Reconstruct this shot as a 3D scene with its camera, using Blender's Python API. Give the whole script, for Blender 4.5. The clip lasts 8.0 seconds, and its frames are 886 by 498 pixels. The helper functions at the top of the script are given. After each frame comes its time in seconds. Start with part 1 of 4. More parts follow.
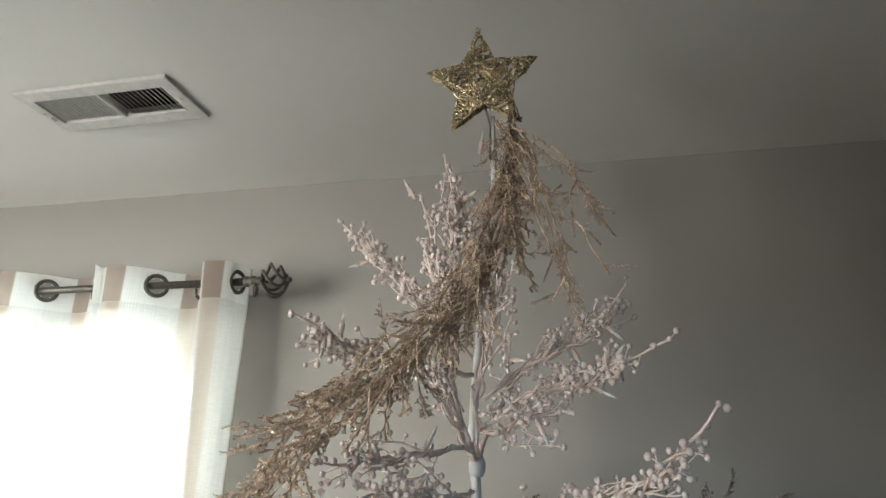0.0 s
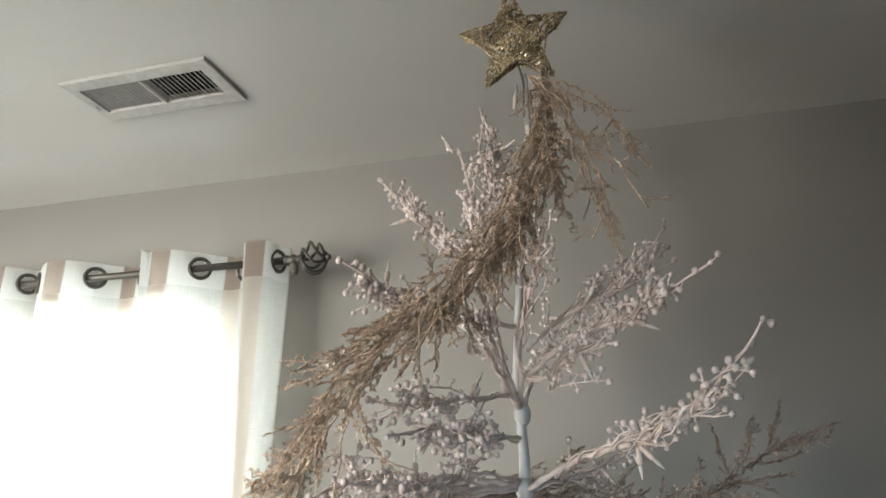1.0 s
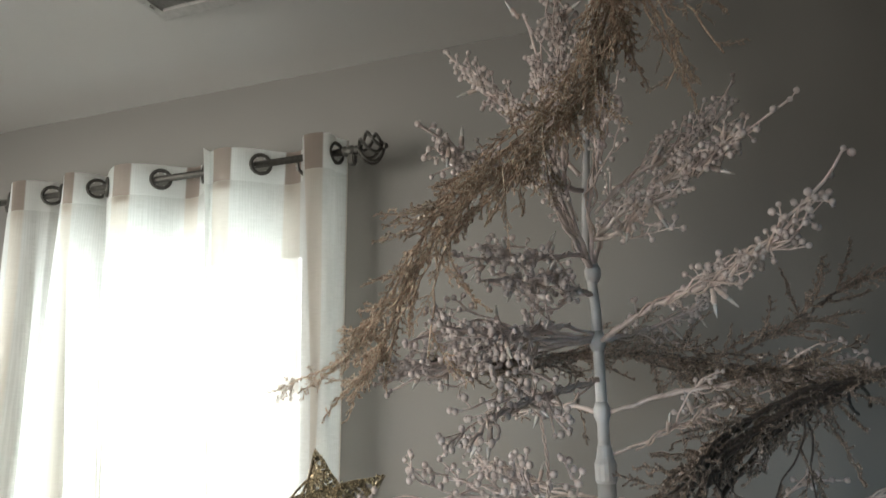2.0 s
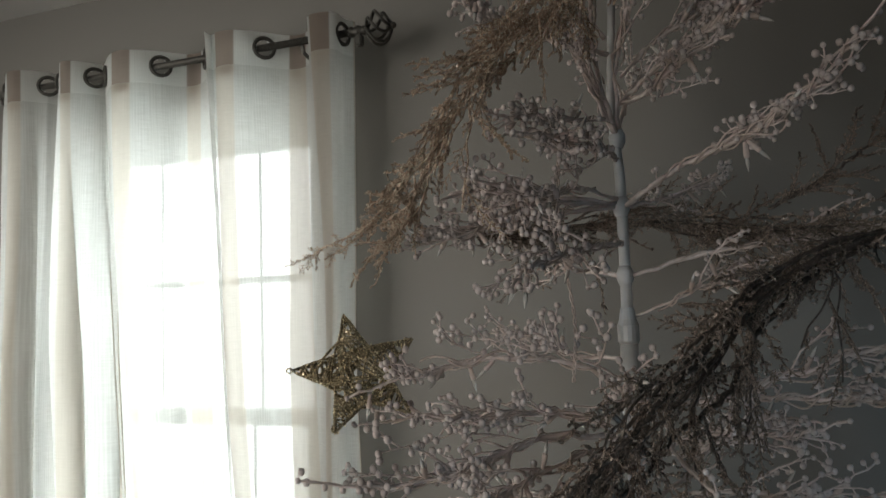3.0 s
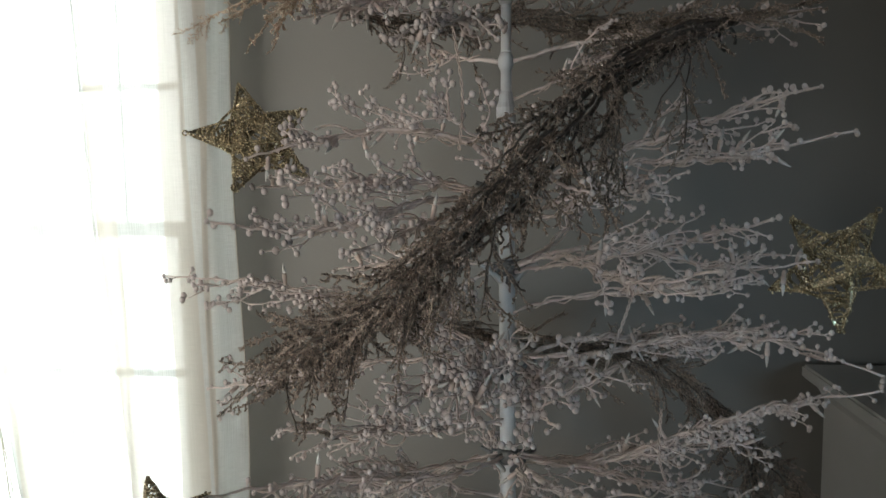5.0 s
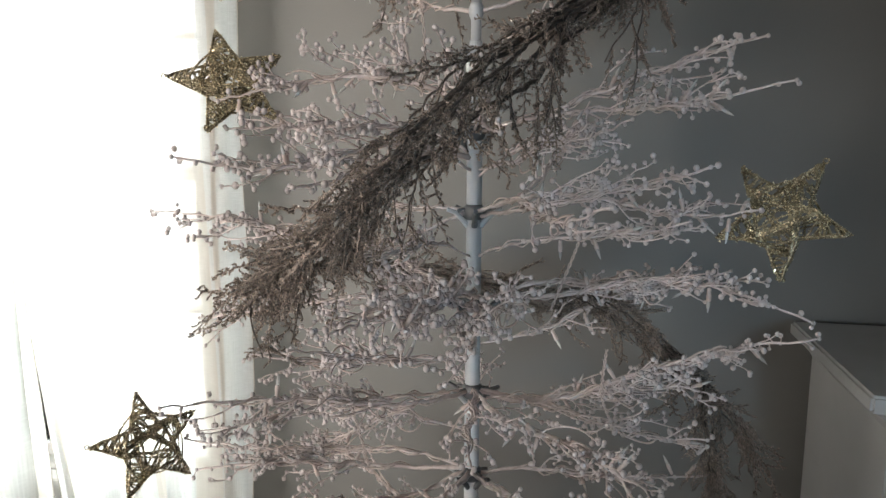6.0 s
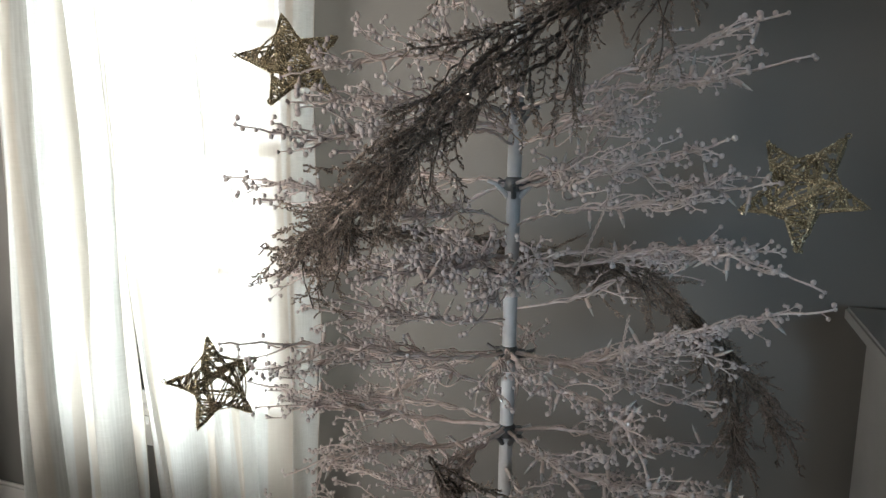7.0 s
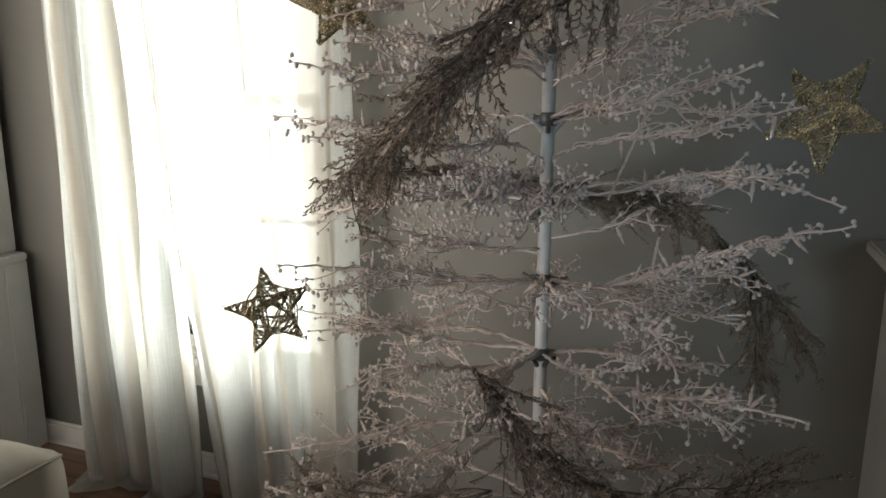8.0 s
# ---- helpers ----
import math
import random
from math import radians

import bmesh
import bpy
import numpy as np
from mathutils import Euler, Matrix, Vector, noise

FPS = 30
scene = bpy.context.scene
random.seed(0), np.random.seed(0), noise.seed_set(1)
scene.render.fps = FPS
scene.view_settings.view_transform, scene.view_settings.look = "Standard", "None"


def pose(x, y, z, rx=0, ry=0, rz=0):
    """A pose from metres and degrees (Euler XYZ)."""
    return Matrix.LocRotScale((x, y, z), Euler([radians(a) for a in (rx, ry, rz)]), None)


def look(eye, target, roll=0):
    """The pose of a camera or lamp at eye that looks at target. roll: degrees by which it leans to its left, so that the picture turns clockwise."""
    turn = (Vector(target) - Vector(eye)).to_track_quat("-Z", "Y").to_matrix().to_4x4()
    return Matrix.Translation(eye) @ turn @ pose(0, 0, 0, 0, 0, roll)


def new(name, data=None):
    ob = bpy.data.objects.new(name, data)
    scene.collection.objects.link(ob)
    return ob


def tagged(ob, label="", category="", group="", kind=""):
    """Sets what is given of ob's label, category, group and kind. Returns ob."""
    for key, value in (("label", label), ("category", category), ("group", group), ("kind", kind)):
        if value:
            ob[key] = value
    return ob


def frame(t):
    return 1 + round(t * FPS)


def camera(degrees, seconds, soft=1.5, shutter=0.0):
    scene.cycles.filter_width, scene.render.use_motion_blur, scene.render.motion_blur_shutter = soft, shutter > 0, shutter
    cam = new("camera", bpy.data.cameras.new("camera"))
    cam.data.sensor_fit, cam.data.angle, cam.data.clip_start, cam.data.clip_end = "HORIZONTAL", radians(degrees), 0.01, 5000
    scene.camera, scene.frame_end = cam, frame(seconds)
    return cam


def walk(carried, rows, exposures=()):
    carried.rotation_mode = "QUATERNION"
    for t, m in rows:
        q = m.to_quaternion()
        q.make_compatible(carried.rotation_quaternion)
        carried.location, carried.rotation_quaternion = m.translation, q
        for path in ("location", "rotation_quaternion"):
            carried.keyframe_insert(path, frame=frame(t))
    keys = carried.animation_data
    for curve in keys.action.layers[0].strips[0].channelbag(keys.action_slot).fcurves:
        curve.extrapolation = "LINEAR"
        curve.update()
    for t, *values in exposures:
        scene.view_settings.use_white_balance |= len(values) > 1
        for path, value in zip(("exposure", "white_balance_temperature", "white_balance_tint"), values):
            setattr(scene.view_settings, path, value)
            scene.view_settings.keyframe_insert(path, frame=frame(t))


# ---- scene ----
cam = camera(63.0, 8.0, soft=1.5, shutter=0.25)
PATH = [
    (0, (0.032, 0.269, 1.717), (-0.432, 2.106, 2.357), 1.6),
    (0.5, (0.038, 0.274, 1.695), (-0.43, 2.097, 2.372), 1.0),
    (1, (0.018, 0.266, 1.643), (-0.521, 2.078, 2.294), 0.4),
    (1.5, (-0.005, 0.254, 1.604), (-0.61, 2.079, 2.155), -0.5),
    (1.8, (-0.019, 0.237, 1.587), (-0.657, 2.073, 2.061), -1.1),
    (2, (-0.028, 0.232, 1.573), (-0.676, 2.077, 1.992), -1.3),
    (2.2, (-0.034, 0.231, 1.56), (-0.7, 2.083, 1.914), -1.6),
    (3.3, (-0.097, 0.232, 1.49), (-0.702, 2.134, 1.621), -1.9),
    (3.5, (-0.108, 0.233, 1.473), (-0.675, 2.149, 1.568), -1.7),
    (4, (-0.127, 0.213, 1.441), (-0.605, 2.155, 1.441), -1.6),
    (4.5, (-0.132, 0.179, 1.408), (-0.486, 2.146, 1.337), -1.1),
    (5, (-0.126, 0.148, 1.38), (-0.372, 2.124, 1.188), -0.8),
    (5.2, (-0.1, 0.137, 1.378), (-0.347, 2.108, 1.143), -1.0),
    (6.3, (0.058, 0.104, 1.348), (-0.434, 2.017, 1.034), 0.8),
    (6.5, (0.078, 0.092, 1.342), (-0.471, 1.988, 1.018), 0.9),
    (7, (0.132, 0.048, 1.332), (-0.516, 1.912, 1.007), 0.9),
    (7.5, (0.169, 0.004, 1.311), (-0.532, 1.844, 0.962), 0.9),
    (8, (0.132, -0.047, 1.285), (-0.564, 1.781, 0.867), 0.1),
]
EXPOSURES = [
    (0.0, 0.14, 6300, 4), (1.0, 0.20, 6320, 5), (1.5, -0.14, 6320, 5), (2.0, -0.78, 6380, 5), (2.3, -1.05, 6400, 5), (3.3, -1.86, 6450, 6),
    (4.5, -1.85, 6420, 4), (5.0, -1.32, 6380, 4), (5.2, -1.12, 6500, 7), (6.3, -0.53, 6280, 8), (7.0, -0.95, 6380, 8), (7.5, -1.12, 6500, 7), (8.0, -1.13, 6780, 6),
]
walk(cam, [(t, look(eye, target, roll)) for t, eye, target, roll in PATH], EXPOSURES)

# ---- world and light ----
world = bpy.data.worlds.new("world")
scene.world = world
world.use_nodes = True
sky = world.node_tree.nodes.new("ShaderNodeTexSky")
sky.sky_type = "NISHITA"
sky.sun_disc = False
sky.sun_elevation, sky.sun_rotation = radians(38), radians(200)
world.node_tree.links.new(sky.outputs["Color"], world.node_tree.nodes["Background"].inputs["Color"])
world.node_tree.nodes["Background"].inputs["Strength"].default_value = 0.1


def lamp(name, kind, m, energy, color, size=None, size_y=None):
    data = bpy.data.lights.new(name, kind)
    data.energy, data.color = energy, color
    if kind == "AREA":
        data.shape, data.size, data.size_y = "RECTANGLE", size, size_y
    ob = new(name, data)
    ob.matrix_world = m
    return ob


sun = lamp("sun", "SUN", look((1.5, -6, 5), (0, 0, 0)), 2.5, (1.0, 0.95, 0.88))
sun.data.angle = radians(0.5)
# the sky's light in the openings of the windows
lamp("window_light", "AREA", look((-1.325, 1.985, 1.21), (-1.325, 0, 1.21)), 34, (0.90, 1.0, 0.97), 0.74, 1.60)
lamp("garden_window_light", "AREA", look((1.30, -3.22, 1.50), (0.00, 1.70, 1.14)), 1.2, (0.48, 0.75, 1.0), 0.70, 0.70).data.spread = radians(18)
lamp("west_window_light", "AREA", look((-3.00, -0.50, 1.35), (-1.85, 1.80, 1.35)), 41, (1.0, 0.905, 0.82), 2.6, 1.26).data.spread = radians(78)
lamp("south_window_light", "AREA", look((-2.10, -3.22, 1.30), (-1.10, 1.80, 1.25)), 14.5, (1.0, 0.905, 0.83), 1.5, 1.5).data.spread = radians(38)


# ---- materials ----
class Nodes:
    """A small helper round one material's node tree."""

    def __init__(self, name):
        self.mat = bpy.data.materials.new(name)
        self.mat.use_nodes = True
        self.t = self.mat.node_tree
        self.b = self.t.nodes["Principled BSDF"]
        self.out = self.t.nodes["Material Output"]

    def n(self, kind, **inputs):
        node = self.t.nodes.new(kind)
        for k, v in inputs.items():
            node.inputs[k.replace("_", " ")].default_value = v
        return node

    def link(self, a, b):
        self.t.links.new(a, b)

    def coord(self, which="Object"):
        return self.n("ShaderNodeTexCoord").outputs[which]

    def noise(self, scale, detail=4, vec=None, rough=0.55):
        node = self.n("ShaderNodeTexNoise", Scale=scale, Detail=detail, Roughness=rough)
        self.link(vec or self.coord(), node.inputs["Vector"])
        return node.outputs["Fac"]

    def ramp(self, fac, stops):
        node = self.n("ShaderNodeValToRGB")
        while len(node.color_ramp.elements) < len(stops):
            node.color_ramp.elements.new(0.5)
        for e, (p, c) in zip(node.color_ramp.elements, stops):
            e.position, e.color = p, (*c, 1)
        self.link(fac, node.inputs["Fac"])
        return node.outputs["Color"]

    def mix(self, fac, a, b, blend="MIX"):
        node = self.n("ShaderNodeMix")
        node.data_type, node.blend_type = "RGBA", blend
        for sock, v in ((node.inputs["Factor"], fac), (node.inputs["A"], a), (node.inputs["B"], b)):
            if isinstance(v, bpy.types.NodeSocket):
                self.link(v, sock)
            else:
                sock.default_value = v if isinstance(v, (int, float)) else (*v, 1)
        # colour sockets of the Mix node come after the float and vector ones
        if not isinstance(a, bpy.types.NodeSocket):
            node.inputs[6].default_value = (*a, 1)
        else:
            self.link(a, node.inputs[6])
        if not isinstance(b, bpy.types.NodeSocket):
            node.inputs[7].default_value = (*b, 1)
        else:
            self.link(b, node.inputs[7])
        return node.outputs[2]

    def math(self, op, a, b=0.0):
        node = self.n("ShaderNodeMath")
        node.operation = op
        for i, v in enumerate((a, b)):
            if isinstance(v, bpy.types.NodeSocket):
                self.link(v, node.inputs[i])
            else:
                node.inputs[i].default_value = v
        return node.outputs[0]

    def bump(self, fac, strength=0.2, distance=0.002):
        node = self.n("ShaderNodeBump", Strength=strength, Distance=distance)
        self.link(fac, node.inputs["Height"])
        self.link(node.outputs["Normal"], self.b.inputs["Normal"])
        return node.outputs["Normal"]

    def base(self, color):
        if isinstance(color, bpy.types.NodeSocket):
            self.link(color, self.b.inputs["Base Color"])
        else:
            self.b.inputs["Base Color"].default_value = (*color, 1)

    def rough(self, v, metal=0.0):
        if isinstance(v, bpy.types.NodeSocket):
            self.link(v, self.b.inputs["Roughness"])
        else:
            self.b.inputs["Roughness"].default_value = v
        self.b.inputs["Metallic"].default_value = metal


def tint(c, f):
    return tuple(min(1.0, x * f) for x in c)


def painted(name, color, rough=0.6, grain=60, depth=0.15, patch=1.2, spread=0.05):
    """Paint: broad patchiness, a roller's fine relief."""
    k = Nodes(name)
    broad = k.noise(patch, 3)
    k.base(k.ramp(broad, [(0.3, tint(color, 1 - spread)), (0.7, tint(color, 1 + spread))]))
    fine = k.noise(grain, 5)
    k.bump(fine, depth, 0.0015)
    k.rough(k.math("MULTIPLY_ADD", fine, 0.2))
    k.t.nodes[-1].inputs[2].default_value = rough - 0.1
    return k.mat


def plain(name, color, rough=0.5, metal=0.0, grain=200, depth=0.1, spread=0.12):
    k = Nodes(name)
    k.base(k.ramp(k.noise(grain, 3), [(0.3, tint(color, 1 - spread)), (0.7, tint(color, 1 + spread))]))
    k.bump(k.noise(grain * 2, 2), depth, 0.0008)
    k.rough(rough, metal)
    return k.mat


WALL = painted("wall_paint", (0.180, 0.177, 0.166), 0.75, 180, 0.22)
CEIL = painted("ceiling_paint", (0.48, 0.475, 0.465), 0.85, 120, 0.25)
TRIM = painted("trim_paint", (0.74, 0.73, 0.71), 0.4, 40, 0.08)
CABINET = painted("cabinet_paint", (0.50, 0.498, 0.49), 0.38, 25, 0.15, 3.0, 0.07)
HUTCH = painted("hutch_paint", (0.72, 0.73, 0.73), 0.45, 30, 0.12, 4.0, 0.07)
VENT_WHITE = plain("vent_enamel", (0.42, 0.416, 0.406), 0.75, 0.0, 60)
DUCT = plain("duct_dark", (0.03, 0.03, 0.03), 0.8)
BRONZE = plain("dark_bronze", (0.075, 0.073, 0.066), 0.45, 0.5, 300, 0.25, 0.35)
WIRE = plain("white_wire", (0.60, 0.505, 0.46), 0.45)
HINGE = plain("grey_hinge", (0.16, 0.165, 0.17), 0.45, 0.6)


def make_twig():
    k = Nodes("white_twig")
    n = k.noise(90, 4)
    k.base(k.ramp(n, [(0.25, (0.54, 0.455, 0.425)), (0.5, (0.73, 0.635, 0.605)), (0.8, (0.79, 0.71, 0.68))]))
    k.bump(k.noise(700, 3), 0.5, 0.001)
    k.rough(0.62)
    return k.mat


def make_berry():
    k = Nodes("white_berry")
    pick = k.n("ShaderNodeObjectInfo").outputs["Random"]
    c = k.ramp(pick, [(0.0, (0.62, 0.54, 0.515)), (1.0, (0.77, 0.70, 0.675))])
    k.base(k.mix(k.noise(260, 3), (0.55, 0.49, 0.48), c))
    k.bump(k.noise(900, 2), 0.25, 0.0006)
    k.rough(0.42)
    return k.mat


def make_pole():
    k = Nodes("white_pole")
    n = k.noise(25, 4)
    k.base(k.ramp(n, [(0.3, (0.50, 0.51, 0.52)), (0.7, (0.62, 0.63, 0.635))]))
    k.bump(k.noise(300, 2), 0.12, 0.0006)
    k.rough(0.38)
    return k.mat


def make_glitter(name, dark, light, metal, rough, scale):
    """Glitter on a thin wire or twig: flakes whose colour, gloss and tilt jump from one to the next."""
    k = Nodes(name)
    v = k.n("ShaderNodeTexVoronoi", Scale=scale)
    k.link(k.coord(), v.inputs["Vector"])
    bw = k.n("ShaderNodeSeparateColor")
    k.link(v.outputs["Color"], bw.inputs[0])
    broad = k.ramp(k.noise(40, 3), [(0.3, dark), (0.75, light)])
    k.base(k.mix(k.ramp(bw.outputs[0], [(0.82, (0, 0, 0)), (0.9, (1, 1, 1))]), broad, tint(light, 1.8)))
    k.bump(bw.outputs[1], 0.9, 0.0012)
    k.rough(k.math("MULTIPLY_ADD", bw.outputs[2], 0.35))
    k.t.nodes[-1].inputs[2].default_value = rough
    k.b.inputs["Metallic"].default_value = metal
    return k.mat


TWIG, BERRY, POLE = make_twig(), make_berry(), make_pole()
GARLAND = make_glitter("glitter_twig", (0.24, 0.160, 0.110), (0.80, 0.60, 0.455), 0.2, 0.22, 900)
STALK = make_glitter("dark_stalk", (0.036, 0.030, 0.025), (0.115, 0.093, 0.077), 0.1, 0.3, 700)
# the same champagne glitter with the lower garlands' shade put into its colour
GARLAND_SHADED = make_glitter("shaded_glitter_twig", (0.062, 0.049, 0.040), (0.43, 0.345, 0.285), 0.2, 0.22, 900)
FLAKE = plain("glitter_flake", (0.92, 0.88, 0.82), 0.28, 0.8)
GOLD_FLAKE = plain("gold_flake", (0.95, 0.85, 0.60), 0.28, 0.8)
GOLD = make_glitter("gold_glitter", (0.10, 0.080, 0.048), (0.48, 0.395, 0.245), 0.35, 0.18, 620)


def make_bulb():
    k = Nodes("clear_bulb")
    k.base((0.95, 0.95, 0.93))
    k.rough(0.08)
    k.b.inputs["Transmission Weight"].default_value = 0.45
    k.b.inputs["IOR"].default_value = 1.4
    return k.mat


def make_pane():
    k = Nodes("window_glass")
    clear = k.n("ShaderNodeBsdfTransparent")
    gloss = k.n("ShaderNodeBsdfGlossy", Roughness=0.02)
    mix = k.n("ShaderNodeMixShader")
    fres = k.n("ShaderNodeFresnel", IOR=1.45)
    k.link(fres.outputs[0], mix.inputs[0])
    k.link(clear.outputs[0], mix.inputs[1])
    k.link(gloss.outputs[0], mix.inputs[2])
    k.link(mix.outputs[0], k.out.inputs["Surface"])
    return k.mat


STRIPE = 0.085


def make_sheer(name, clear_white, clear_tan, tan):
    """Sheer cotton with woven tan stripes: u runs across the cloth in metres, v up."""
    k = Nodes(name)
    uv = k.n("ShaderNodeUVMap")
    sep = k.n("ShaderNodeSeparateXYZ")
    k.link(uv.outputs[0], sep.inputs[0])
    u = sep.outputs[0]
    wave = k.math("PINGPONG", k.math("ADD", u, 200 * STRIPE), STRIPE)
    stripe = k.ramp(k.math("DIVIDE", wave, STRIPE), [(0.30, (1, 1, 1)), (0.345, (0, 0, 0))])
    stretch = k.n("ShaderNodeMapping")
    stretch.inputs["Scale"].default_value = (420, 9, 1)
    k.link(uv.outputs[0], stretch.inputs["Vector"])
    slub = k.noise(1.0, 3, stretch.outputs[0])
    cross = k.n("ShaderNodeMapping")
    cross.inputs["Scale"].default_value = (30, 500, 1)
    k.link(uv.outputs[0], cross.inputs["Vector"])
    weft = k.noise(1.0, 2, cross.outputs[0])
    thread = k.math("MULTIPLY", k.math("ADD", slub, weft), 0.5)
    color = k.mix(stripe, (0.76, 0.775, 0.765), tan)
    color = k.mix(0.22, color, k.ramp(thread, [(0.3, (0.55, 0.53, 0.5)), (0.7, (1, 1, 1))]), "MULTIPLY")
    front = k.n("ShaderNodeBsdfDiffuse")
    back = k.n("ShaderNodeBsdfTranslucent")
    clear = k.n("ShaderNodeBsdfTransparent")
    k.link(color, front.inputs["Color"])
    k.link(color, back.inputs["Color"])
    bump = k.n("ShaderNodeBump", Strength=0.25, Distance=0.0008)
    k.link(thread, bump.inputs["Height"])
    k.link(bump.outputs[0], front.inputs["Normal"])
    cloth = k.n("ShaderNodeMixShader", Fac=0.68)
    k.link(front.outputs[0], cloth.inputs[1])
    k.link(back.outputs[0], cloth.inputs[2])
    # see-through share: less in the dense stripes and where the yarn is thick
    share = k.mix(stripe, (clear_white,) * 3, (clear_tan,) * 3)
    share = k.mix(0.6, share, k.ramp(thread, [(0.35, (1, 1, 1)), (0.65, (0.45, 0.45, 0.45))]), "MULTIPLY")
    # fine drawn lines along the warp
    fine = k.ramp(k.math("DIVIDE", k.math("PINGPONG", k.math("ADD", u, 20.0), 0.0026), 0.0026), [(0.25, (0.55, 0.55, 0.55)), (0.5, (1, 1, 1))])
    share = k.mix(0.4, share, fine, "MULTIPLY")
    mix = k.n("ShaderNodeMixShader")
    k.link(share, mix.inputs[0])
    k.link(cloth.outputs[0], mix.inputs[1])
    k.link(clear.outputs[0], mix.inputs[2])
    k.link(mix.outputs[0], k.out.inputs["Surface"])
    return k.mat


SHEER = make_sheer("sheer_curtain", 0.31, 0.10, (0.61, 0.575, 0.525))
HEADER = make_sheer("curtain_header", 0.16, 0.02, (0.36, 0.305, 0.27))
BULB, PANE = make_bulb(), make_pane()


def make_wood():
    k = Nodes("floor_wood")
    pick = k.n("ShaderNodeObjectInfo").outputs["Random"]
    stretch = k.n("ShaderNodeMapping")
    stretch.inputs["Scale"].default_value = (2.5, 45, 45)
    k.link(k.coord(), stretch.inputs["Vector"])
    grain = k.noise(1.0, 6, stretch.outputs[0])
    a = k.ramp(grain, [(0.3, (0.10, 0.050, 0.028)), (0.7, (0.24, 0.130, 0.075))])
    k.base(k.mix(k.math("MULTIPLY", pick, 0.4), a, (0.19, 0.085, 0.042)))
    k.bump(grain, 0.15, 0.001)
    k.rough(0.36)
    return k.mat


def make_canvas():
    k = Nodes("cream_canvas")
    k.base(k.ramp(k.noise(7, 4), [(0.3, (0.38, 0.345, 0.295)), (0.7, (0.48, 0.445, 0.39))]))
    k.bump(k.noise(450, 3), 0.4, 0.001)
    k.rough(0.9)
    return k.mat


def make_grass():
    k = Nodes("lawn")
    k.base(k.ramp(k.noise(6, 5), [(0.3, (0.05, 0.085, 0.03)), (0.7, (0.10, 0.13, 0.055))]))
    k.rough(0.9)
    return k.mat


def make_far():
    """A glowing sheet in place of the bright outdoors, a little greener low down."""
    k = Nodes("glowing_outdoors")
    sep = k.n("ShaderNodeSeparateXYZ")
    k.link(k.coord(), sep.inputs[0])
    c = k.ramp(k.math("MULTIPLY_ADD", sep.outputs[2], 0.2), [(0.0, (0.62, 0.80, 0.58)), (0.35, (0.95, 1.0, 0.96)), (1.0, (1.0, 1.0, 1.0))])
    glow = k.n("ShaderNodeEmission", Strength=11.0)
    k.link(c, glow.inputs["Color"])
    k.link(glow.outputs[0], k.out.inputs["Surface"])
    return k.mat


FAR = make_far()
WOOD, CANVAS, LAWN = make_wood(), make_canvas(), make_grass()


